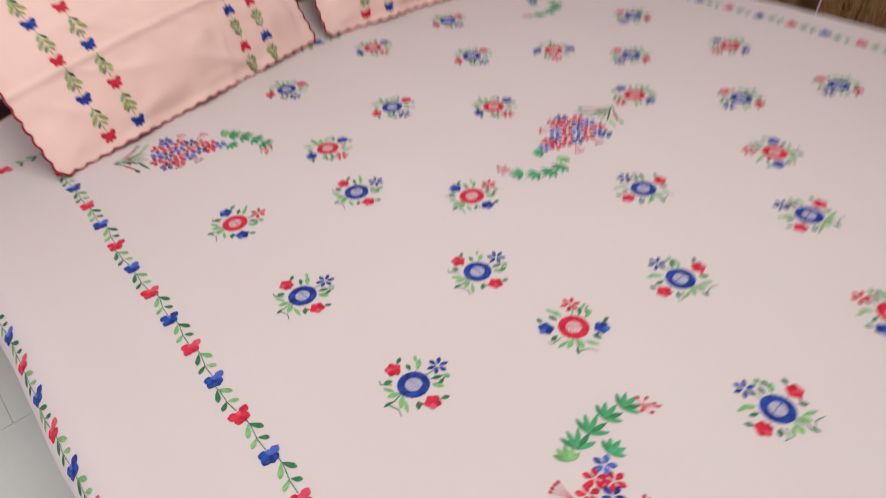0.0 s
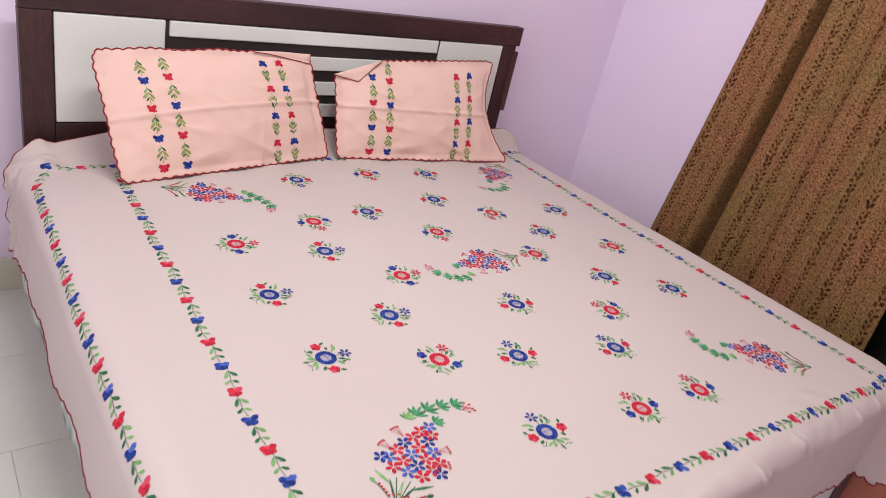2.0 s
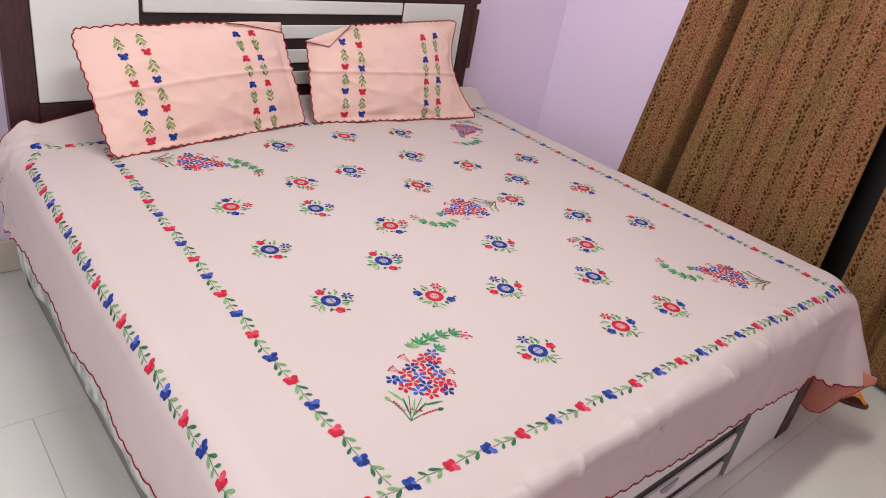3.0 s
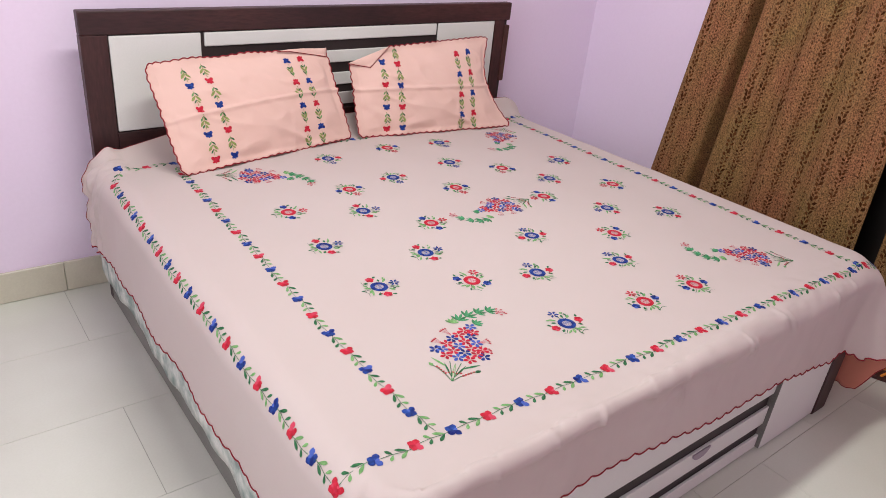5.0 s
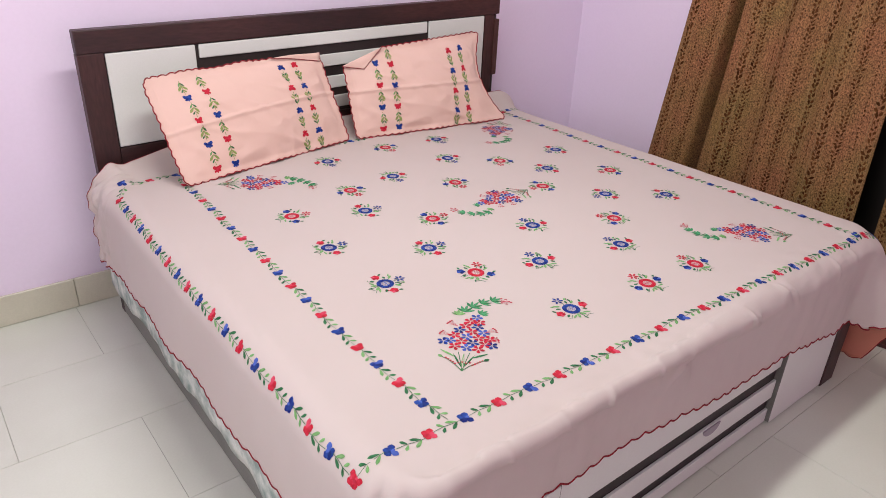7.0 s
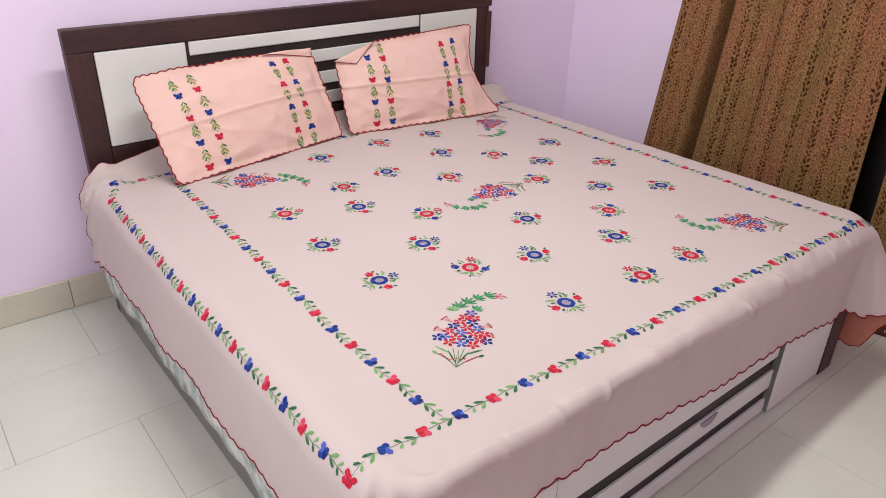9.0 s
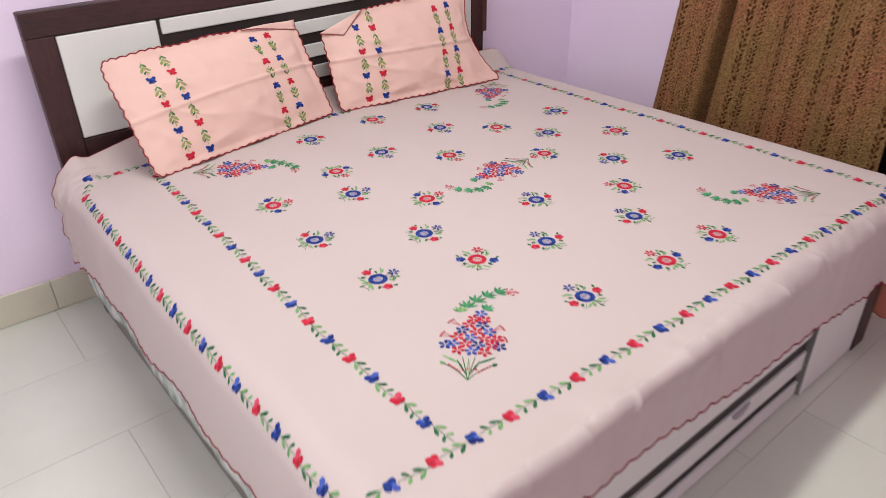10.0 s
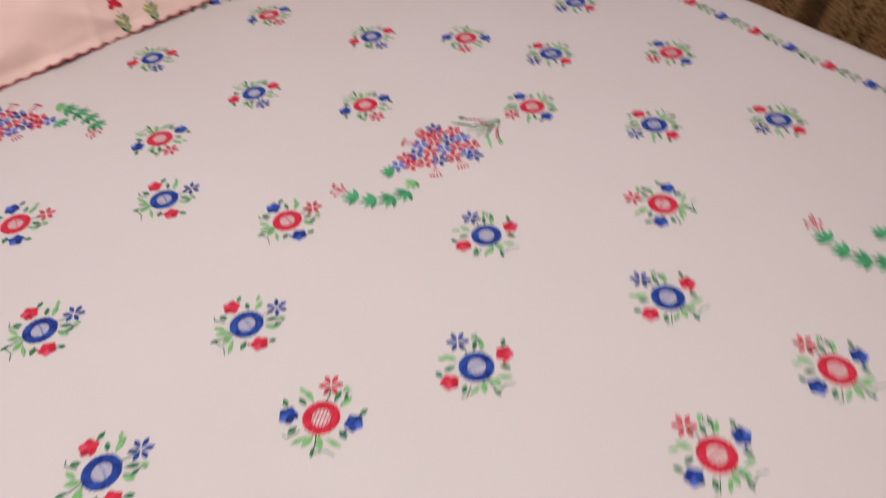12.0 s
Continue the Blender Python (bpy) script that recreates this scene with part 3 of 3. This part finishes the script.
def paisley(x, y, degrees, arched=False, size=1.0):
    """A bouquet in the shape of a paisley: stems, a body of star flowers, and a chain of fern leaves that bends over."""
    put = on_spread(x, y, radians(degrees - 90), size)
    X = lambda a: (a - 280) * 0.00039
    Y = lambda b: (470 - b) * 0.00079
    st = Stitch()
    for side in (-1, 1):
        st.leaf(side * 0.002, 0.012, math.pi / 2 + side * -0.42, 0.050, 0.0042, GREEN, 0.6)
        st.leaf(side * 0.016, 0.046, math.pi / 2 + side * -1.0, 0.042, 0.006, LIME if side < 0 else GREEN, 0.5)
        st.strip([(0, 0), (side * 0.014, 0.018), (side * 0.030, 0.033), (side * 0.045, 0.043)], 0.0016, GREEN)
        st.leaf(side * 0.043, 0.041, math.pi / 2 - side * 0.9, 0.014, 0.009, GREEN if side > 0 else LIME, 0.5)
        for k in range(5):
            st.leaf(side * (0.018 + 0.005 * k), 0.021 + 0.0045 * k, 0.8, 0.006, 0.005, RED, 0.5)
        st.strip([(0, 0), (side * 0.005, 0.03), (side * 0.012, 0.065)], 0.0016, GREEN)
        st.strip([(side * 0.002, 0.0), (side * 0.002, 0.035), (side * 0.0, 0.06)], 0.0014, LIME)
    for k in range(4):
        st.leaf(-0.012 + 0.008 * k, 0.026 + 0.003 * (k % 2), 0.5, 0.006, 0.005, RED, 0.5)
    ob = st.make("paisley_bouquet", put, bedspread)
    flowers = ((225, 362, RED), (290, 364, SKY), (355, 366, RED), (160, 342, BLUE), (428, 342, BLUE), (195, 336, SKY), (258, 336, RED), (322, 338, BLUE), (390, 338, RED), (215, 308, RED), (284, 310, SKY), (350, 312, RED), (415, 312, RED),
               (238, 280, BLUE), (310, 284, RED), (376, 284, SKY), (270, 254, RED), (340, 256, BLUE), (295, 228, RED), (350, 232, RED), (328, 206, SKY))
    for i, (a, b, m) in enumerate(flowers):
        st = Stitch()
        st.star(X(a), Y(b), 0.0150, m, 5, 0.5 * i, 0.14, 0.56)
        st.make("star_flower", put, ob)
    for a, b in ((335, 352), (200, 352), (250, 296), (340, 298), (400, 298), (310, 262), (320, 240)):
        st = Stitch()
        st.leaf(X(a), Y(b), 0.4, 0.005, 0.004, RED, 0.5)
        st.make("bud", put, ob)
    for a, b, way in ((228, 262, 2.5), (200, 312, 2.75), (385, 282, 0.6), (395, 322, 0.35)):
        for k in range(4):
            w = way + 0.2 * (k - 1.5)
            q = (X(a) + 0.024 * math.cos(w), Y(b) + 0.024 * math.sin(w))
            st = Stitch()
            st.strip([(X(a), Y(b)), q], 0.0007, PINK)
            st.leaf(q[0], q[1], w, 0.006, 0.0045, RED, 0.5)
            st.make("tassel", put, ob)
    chain = ((-0.015, 0.213, 1.9, 0.020, LIME), (-0.002, 0.229, 1.7, 0.027, LEAF), (0.013, 0.251, 1.35, 0.028, LEAF), (0.034, 0.273, 1.1, 0.025, LEAF), (0.058, 0.289, 0.95, 0.025, LEAF), (0.034, 0.224, 1.1, 0.021, LEAF))
    bud = (0.064, 0.291)
    if arched:
        chain = ((-0.022, 0.212, 2.0, 0.018, LIME), (-0.034, 0.235, 1.9, 0.025, LEAF), (-0.030, 0.260, 1.7, 0.026, LEAF), (-0.016, 0.284, 1.4, 0.024, LEAF), (0.006, 0.302, 1.0, 0.024, LEAF), (0.020, 0.222, 1.1, 0.020, LEAF))
        bud = (0.017, 0.312)
    for cx, cy, way, n, mat in chain:
        cx -= 0.008
        st = Stitch()
        for k in range(5):
            w = way + 0.50 * (k - 2) - 0.25
            st.leaf(cx, cy, w, 1.18 * n * (1 - 0.1 * abs(k - 2)), 0.0072, GREEN if (k == 1 and n > 0.024) else mat, 0.55)
        st.make("fern_leaf", put, ob)
    st = Stitch()
    st.strip([bud, (bud[0] + 0.012, bud[1] + 0.002), (bud[0] + 0.024, bud[1] + 0.006), (bud[0] + 0.031, bud[1])], 0.0012, PINK)
    for a, b in ((0.006, 0.014), (0.008, -0.006), (0.017, 0.013), (0.020, -0.009), (0.030, 0.0), (0.025, 0.004)):
        st.strip([(bud[0] + 0.013, bud[1]), (bud[0] + a, bud[1] + b)], 0.0010, PINK)
        st.leaf(bud[0] + a, bud[1] + b, 0.3, 0.006, 0.005, RED, 0.5)
    st.make("bud_sprig", put, ob)


for p in ((0.236, 0.143, 46), (1.062, 0.792, 186, True), (0.232, 1.376, -22), (1.480, 0.091, 141, True), (1.535, 1.447, 226, True)):
    paisley(*p)


def border_run(x0, y0, x1, y1, step=0.080, first=0, ends=True, bare=False):
    """A running border: red and blue flowers in turn on a thin stem, with four leaves between."""
    length = math.hypot(x1 - x0, y1 - y0)
    n = max(1, round(length / step))
    angle = math.atan2(y1 - y0, x1 - x0)
    for i in range(n + 1 if ends else n):
        t = i * length / n
        put = on_spread(x0 + math.cos(angle) * t, y0 + math.sin(angle) * t, angle + random.uniform(-0.1, 0.1))
        st = Stitch()
        red = (i + first) % 2 == 0
        m, pale = (RED, PINK) if red else (BLUE, SKY)
        if bare:
            flower = bedspread
        else:
            for turn, size, wide, tone in ((2.3, 0.0150, 0.0135, m), (0.95, 0.0155, 0.0140, m), (-2.5, 0.0135, 0.0130, m), (-1.0, 0.0175, 0.0130, pale if i % 3 else m), (3.3, 0.0130, 0.0115, m), (0.0, 0.009, 0.009, pale)):
                st.leaf(0, 0, turn + random.uniform(-0.15, 0.15), size * random.uniform(0.92, 1.08), wide, tone, 0.62)
            flower = st.make("border_flower", put, bedspread)
        if i == n:
            break
        st = Stitch()
        d, l = (GREEN, LIME) if (i + first) % 4 < 2 else (LIME, GREEN)
        span = length / n
        st.strip([(0.010, 0), (span * 0.4, 0.0015), (span * 0.7, -0.001), (span - 0.008, 0)], 0.0011, GREEN)
        st.leaf(span * 0.76, 0.001, 2.72, 0.022, 0.0075, d, 0.65)
        st.leaf(span * 0.76, -0.001, -2.5, 0.021, 0.0080, GREEN if d is LIME else LIME, 0.65)
        st.leaf(span * 0.42, 0.002, 2.3, 0.0155, 0.0072, d, 0.65)
        st.leaf(span * 0.42, -0.001, -2.25, 0.0145, 0.0072, l, 0.65)
        st.make("leaf_sprig", put, flower)


border_run(0.122, 0.034, 0.111, 0.110, 0.0750, 1, False, True)
border_run(0.111, 0.110, 0.108, 0.410, 0.0750, 1, False)
border_run(0.108, 0.410, 0.150, 1.510, 0.0800, 1, False)
border_run(-0.090, 0.050, -0.080, 0.90, 0.0775, 0, False)
border_run(-0.080, 0.90, -0.062, 1.44, 0.0775, 1, False)
border_run(-0.062, 1.44, -0.022, 1.520, 0.1, 0, False)
border_run(-0.022, 1.530, 1.78, 1.565, 0.085, 1)
border_run(-0.090, 0.042, 0.150, 0.030, 0.080, 0, False)
border_run(0.150, 0.030, 1.84, -0.038, 0.0810, 1)
border_run(1.648, -0.02, 1.652, 1.55, 0.0840, 1)

# ---- pillows ----


def pillow(name, bl, br, tl, tr, label, columns, fold, sag=0.0):
    """A filled pillow in a flat cover with a scalloped flange. Corners of the flange: lower left, lower right, upper left, upper right."""
    bl, br, tl, tr = Vector(bl), Vector(br), Vector(tl), Vector(tr)
    normal = (br - bl).cross(tl - bl).normalized()
    wide, high = (br - bl).length, (tl - bl).length

    def at(a, b, h=0.0, front=True):
        p = bl * (1 - a) * (1 - b) + br * a * (1 - b) + tl * (1 - a) * b + tr * a * b
        p = p - (br - bl) * (sag * a ** 7 * 4 * b * (1 - b) / wide)
        ia, ib = (a - 0.04) / 0.92, (b - 0.05) / 0.90
        g = 0.0
        if 0 < ia < 1 and 0 < ib < 1:
            g = (4 * ia * (1 - ia)) ** 0.7 * (4 * ib * (1 - ib)) ** 0.8
        seed = 3.0 if fold else 9.0
        w = 0.004 * noise.noise((a * 5, b * 4, seed)) + 0.0022 * noise.noise((a * 14, b * 11, seed))
        ridge = 1 - abs(noise.noise((a * 4 + 2 * b, b * 3, seed + 4)))
        w += 0.007 * max(0, ridge - 0.80) / 0.20 * (0.4 + 0.6 * (1 - b))
        line = 0.56 - 0.10 * a if fold == "left" else 0.47 + 0.08 * a
        crease = 0.008 * math.exp(-((b - line) / (0.009 if b > line else 0.022)) ** 2) + 0.003 * math.exp(-((a - 0.62 - 0.1 * b) / 0.012) ** 2) * (1 - b)
        wave = 0.006 * math.sin(a * 21 + seed) * (1 - min(1, min(a, 1 - a, b, 1 - b) / 0.1))
        thick = 0.036 * g if front else -0.050 * g
        return p + normal * (thick + (w + crease if front else 0) + wave + h)

    na, nb = 96, 64
    verts, faces = [], []

    def cut(a, b):
        """Where the upper corner is folded over, the cloth ends at the fold line."""
        if fold == "left":
            return min(b, 0.86 + 0.14 * a / 0.25) if a < 0.25 else b
        if fold == "right":
            return min(b, 1.0 - 0.06 * (a - 0.72) / 0.28) if a > 0.72 else b
        return b

    def rounded(a, b):
        """Rounds the corners of the cover."""
        ra, rb = (0.022 if b < 0.5 else 0.045) / wide, (0.022 if b < 0.5 else 0.045) / high
        x, y = (ra - min(a, 1 - a)) / ra, (rb - min(b, 1 - b)) / rb
        if x > 0 and y > 0:
            k = max(x, y) / math.hypot(x, y)
            k = 0.35 + 0.65 * k
            ea, eb = ra * (1 - x * k), rb * (1 - y * k)
            a, b = (ea if a < 0.5 else 1 - ea), (eb if b < 0.5 else 1 - eb)
        return a, b

    for front in (True, False):
        for i in range(na + 1):
            for j in range(nb + 1):
                a, b = i / na, j / nb
                sx, sy = scallop(b * high, 0.030, 0.006), scallop(a * wide, 0.030, 0.006)
                aa = a + (-(1 - a) * sx + a * sx) / wide * max(0, abs(2 * a - 1) - 0.8) / 0.2
                bb = b + (-(1 - b) * sy + b * sy) / high * max(0, abs(2 * b - 1) - 0.8) / 0.2
                aa, bb = rounded(aa, bb)
                verts.append(at(aa, cut(aa, bb), 0.001 if front else -0.001, front))
    one = (na + 1) * (nb + 1)
    for layer in (0, 1):
        for i in range(na):
            for j in range(nb):
                q = layer * one + i * (nb + 1) + j
                f = (q, q + nb + 1, q + nb + 2, q + 1)
                faces.append(f if layer == 0 else f[::-1])
    rim = [i * (nb + 1) for i in range(na + 1)] + [na * (nb + 1) + j for j in range(1, nb + 1)] + [i * (nb + 1) + nb for i in range(na - 1, -1, -1)] + [j for j in range(nb - 1, -1, -1)]
    for p, q in zip(rim, rim[1:]):
        faces.append((q, p, p + one, q + one))
    ob = mesh_object(name, verts, faces, COVER, None, True)
    tagged(ob, label, "pillow", "pillows on the bed")
    tube("edge_stitching", [verts[k] for k in rim], 0.0022, MAROON, ob, "maroon scalloped edge stitching")
    # the folded corner of the flange
    if fold == "left":
        tri = ((-0.015, 0.87), (0.25, 1.012), (0.115, 0.80))
    else:
        tri = ((0.70, 1.0), (1.0, 0.985), (0.992, 0.90))
    fv, ff, n = [], [], 16
    for i in range(n + 1):
        for j in range(n + 1 - i):
            p, q = i / n, j / n
            a = tri[0][0] * (1 - p - q) + tri[1][0] * p + tri[2][0] * q
            b = tri[0][1] * (1 - p - q) + tri[1][1] * p + tri[2][1] * q
            fv.append(at(a, b, 0.004 + 0.005 * math.sin(math.pi * min(1, q + 0.3))))
    index = {}
    k = 0
    for i in range(n + 1):
        for j in range(n + 1 - i):
            index[i, j] = k
            k += 1
    for i in range(n):
        for j in range(n - i):
            ff.append((index[i, j], index[i + 1, j], index[i, j + 1]))
            if (i + 1, j + 1) in index:
                ff.append((index[i + 1, j], index[i + 1, j + 1], index[i, j + 1]))
    flap = mesh_object("folded_corner", fv, ff, COVER, None, True, ob, "folded-over flange corner")
    flap.modifiers.new("thick", "SOLIDIFY").thickness = 0.002
    edge = [fv[index[0, j]] for j in range(n + 1)] + [fv[index[i, n - i]] for i in range(1, n + 1)]
    tube("edge_stitching", edge, 0.0022, MAROON, ob, "maroon edge stitching")
    # embroidered columns
    for a0, a1, top, low, count, start, flip in columns:
        for i in range(count):
            b = top - i * (top - low) / (count - 1)
            a = a0 + (a1 - a0) * i / (count - 1)

            def put(x, y, h, a=a, b=b):
                return at(a + x / wide, b + y / high, 0.0015 + h)

            st = Stitch()
            if (i + start) % 2 == 0:
                m, pale = (RED, PINK) if ((i + start) // 2) % 2 else (BLUE, SKY)
                s = -1 if flip else 1
                petals = [(s * math.pi / 2 + turn + random.uniform(-0.12, 0.12), n) for turn, n in ((0.70, 0.0195), (-0.70, 0.0195), (0.0, 0.013), (1.75, 0.012), (-1.75, 0.012), (3.14, 0.008))]
                edge = []
                for k in range(48):
                    t = 2 * math.pi * k / 48
                    r = max(n * math.cos(2.5 * ((t - turn + math.pi) % (2 * math.pi) - math.pi)) ** 0.5 if abs((t - turn + math.pi) % (2 * math.pi) - math.pi) < 0.6 else 0.0 for turn, n in petals)
                    r = max(r, 0.0055)
                    edge.append((r * math.cos(t), -0.002 * s + r * math.sin(t)))
                st.fan(edge, (0, -0.002 * s), m)
                st.make("tulip", put, ob)
            else:
                s = 1 if flip else -1
                g, l = (GREEN, LIME) if i % 4 == 1 else (LIME, GREEN)
                st.strip([(0, 0.026), (0, -0.026)], 0.0016, MOSS)
                for y, big, m, m2 in ((-0.012, 0.017, GREEN, LIME), (0.000, 0.024, MOSS, MOSS), (0.014, 0.015, MOSS if g is LIME else GREEN, GREEN)):
                    st.leaf(0, (y - 0.008) * s, s * math.pi / 2 + 0.70 + random.uniform(-0.15, 0.15), big, big * 0.36, m, 0.62)
                    st.leaf(0, (y - 0.008) * s, s * math.pi / 2 - 0.70 + random.uniform(-0.15, 0.15), big, big * 0.36, m2, 0.62)
                st.make("leaf_sprig", put, ob)
    return ob


pillow("pillow", (0.138, 1.400, 0.558), (0.831, 1.553, 0.558), (0.104, 1.600, 0.860), (0.759, 1.640, 0.884),
       "peach cotton pillow with embroidered flower columns leaning on the headboard",
       ((0.165, 0.172, 0.855, 0.06, 8, 3, False), (0.265, 0.270, 0.88, 0.06, 8, 1, False), (0.728, 0.715, 0.895, 0.06, 8, 0, True), (0.812, 0.807, 0.90, 0.06, 8, 2, True)), "right")
pillow("pillow", (0.866, 1.545, 0.558), (1.584, 1.464, 0.558), (0.852, 1.625, 0.866), (1.548, 1.630, 0.903),
       "peach cotton pillow with a folded corner leaning on the headboard",
       ((0.193, 0.165, 0.835, 0.06, 7, 0, False), (0.288, 0.260, 0.92, 0.06, 8, 1, False), (0.710, 0.650, 0.86, 0.06, 8, 2, True), (0.805, 0.740, 0.87, 0.07, 8, 0, True)), "left", 0.068)

# ---- curtains ----


def curtain(name, y_left, y_right, folds, seed, deep, label):
    """A gathered curtain on the east side. y_left and y_right: its edges at the floor and at the rod."""
    bottom, top = 0.03, 2.20

    def at(s, z, h=0.0):
        f = (z - bottom) / (top - bottom)
        yl = y_left[0] + (y_left[1] - y_left[0]) * f ** 0.9
        yr = y_right[0] + (y_right[1] - y_right[0]) * f
        y = yl + (yr - yl) * s
        ph = s * folds * 2 * math.pi + 0.6 * math.sin(s * 9 + seed)
        x = 2.315 - 0.022 * math.sin(ph) * (0.7 + 0.3 * f) - 0.012 * noise.noise((s * 6, z * 1.1, seed))
        x += deep * math.exp(-(abs(s - 0.225 - 0.02 * f) / 0.030) ** 3)
        return Vector((x - h, y, z))

    ns, nz = 150, 60
    verts = [at(i / ns, bottom + (top - bottom) * j / nz) for i in range(ns + 1) for j in range(nz + 1)]
    faces = [(i * (nz + 1) + j, i * (nz + 1) + j + 1, (i + 1) * (nz + 1) + j + 1, (i + 1) * (nz + 1) + j) for i in range(ns) for j in range(nz)]
    ob = mesh_object(name, verts, faces, CURTAIN, None, True)
    sol = ob.modifiers.new("thick", "SOLIDIFY")
    sol.thickness, sol.offset = 0.002, 0
    tagged(ob, label, "curtain", "brown curtains")
    width = abs(y_left[0] - y_right[0])
    rng = random.Random(int(seed * 10))
    s0 = 0.035
    kind = 0
    while s0 < 0.98:
        st = Stitch()
        z = 0.22
        style = (0, 2, 1, 0, 2, 0, 1, 2)[kind % 8]
        big = (0.020, 0.015, 0.010)[style] * rng.uniform(0.9, 1.1)
        while z < 1.9:
            k = big * rng.uniform(0.6, 1.25)
            if style < 2:
                st.leaf(0.002 + rng.uniform(-.002, .002), z, 0.9 + rng.uniform(-0.45, 0.45), k, k * 0.55, VINE, 0.6)
                st.leaf(-0.002, z + big * 0.5, math.pi - 0.9 + rng.uniform(-0.45, 0.45), k, k * 0.55, VINE, 0.6)
                for side in (-1, 1):
                    st.leaf(side * big * 0.75, z + big * rng.uniform(0.2, 0.7), 1.57 - side * 0.5, k * 0.6, k * 0.16, GOLD, 0.5)
            else:
                st.leaf(rng.uniform(-0.002, 0.002), z, 1.57 + rng.uniform(-0.4, 0.4), k, k * 0.62, VINE, 0.5)
            z += big * (1.1 if style < 2 else 1.7)
        st.make("leaf_vine", lambda a, b, h: at(s0 - a / width, b, 0.0015 + h), ob)
        if style == 0:
            st = Stitch()
            for off in (-0.020, 0.021):
                st.strip([(off + 0.001 * math.sin(i * 1.3), 0.22 + 0.04 * i) for i in range(43)], 0.0022, GOLD)
            st.make("woven_stripe", lambda a, b, h: at(s0 - a / width, b, 0.0010 + h), ob)
        s0 += rng.uniform(0.045, 0.085) / width
        kind += 1
    return ob


curtain("curtain", (1.235, 0.98), (0.215, 0.25), 4, 1.0, 0.15, "brown woven curtain with dark leaf-vine stripes beside the bed")
curtain("curtain", (0.125, 0.17), (-0.62, -0.50), 3, 4.0, 0.05, "brown woven curtain with dark leaf-vine stripes over the door")
rod = tube("curtain_rod", [(2.315, -0.75, 2.215), (2.315, 0.2, 2.215), (2.315, 1.3, 2.215)], 0.012, METAL, None, "", 10)
tagged(rod, "steel curtain rod on the wall above the door", "curtain rod")
for y in (-0.7, 1.25):
    ob = part("bracket", block(2.31, 2.42, y - 0.012, y + 0.012, 2.19, 2.212, 0.002), METAL, rod)

# ---- skirting and floor tiles ----
skirting = tagged(part("baseboard", block(RX0, RX1, RY1 - 0.006, RY1, 0.0, 0.113, 0), JOINT), "beige tile skirting along the wall", "baseboard", kind="structure")
edges = [RX0] + [-0.172 + 0.6 * k for k in range(-2, 5)] + [RX1]
for a, b in zip(edges, edges[1:]):
    part("skirting_tile", block(a + 0.001, b - 0.001, RY1 - 0.013, RY1 - 0.001, 0.001, 0.116, 0.002, 1), SKIRT, skirting)
skirting_e = tagged(part("baseboard_east", block(RX1 - 0.006, RX1, DY1, RY1 - 0.014, 0.0, 0.113, 0), JOINT), "beige tile skirting along the wall", "baseboard", kind="structure")
part("skirting_tile", block(RX1 - 0.013, RX1 - 0.001, DY1 + 0.3, RY1 - 0.015, 0.001, 0.116, 0.002, 1), SKIRT, skirting_e)

rows = [RY0] + [1.470 - 0.390 * k for k in range(9, -1, -1)] + [RY1]
for k, (y0, y1) in enumerate(zip(rows, rows[1:])):
    shift = -0.185 if (len(rows) - 2 - k) % 2 == 0 else 0.095        # laid in running bond
    xs = [RX0] + [shift + 0.6 * i for i in range(-2, 5) if RX0 + 0.02 < shift + 0.6 * i < RX1 - 0.02] + [RX1]
    for x0, x1 in zip(xs, xs[1:]):
        part("tile", block(x0 + 0.0006, x1 - 0.0006, y0 + 0.0006, y1 - 0.0006, -0.012, 0.0, 0.0005, 1), TILE, floor)

# ---- sandal on the floor beside the bed ----
sandal = empty("sandal", label="small brown sandal with orange-yellow strap on the floor", category="sandal")
sandal.location = (2.125, -0.070, 0)
outline = []
for k in range(32):
    a = 2 * math.pi * k / 32
    y = 0.125 * math.sin(a)
    outline.append((0.042 * math.cos(a) * (1 + 0.16 * math.sin(a)) - 0.006 * math.cos(2 * a), y))
bm = bmesh.new()
f = bm.faces.new([bm.verts.new((x, y, 0.001)) for x, y in outline])
top = bmesh.ops.extrude_face_region(bm, geom=[f])
bmesh.ops.translate(bm, vec=(0, 0, 0.018), verts=[v for v in top["geom"] if isinstance(v, bmesh.types.BMVert)])
bmesh.ops.recalc_face_normals(bm, faces=list(bm.faces))
part("sole", bm, WALNUT_EDGE, sandal, "brown sole")
for x0, bend in ((-0.038, 1), (0.038, -1)):
    pts = [(x0 * (1 - t), -0.02 - 0.09 * t, 0.02 + 0.035 * math.sin(math.pi * min(1, t * 1.05))) for t in [i / 12 for i in range(13)]]
    tube("strap", pts, 0.006, ORANGE, sandal, "orange-yellow strap", 8)
sandal.rotation_euler = (0, 0, radians(12))
sandal.scale = (0.8, 0.8, 0.8)
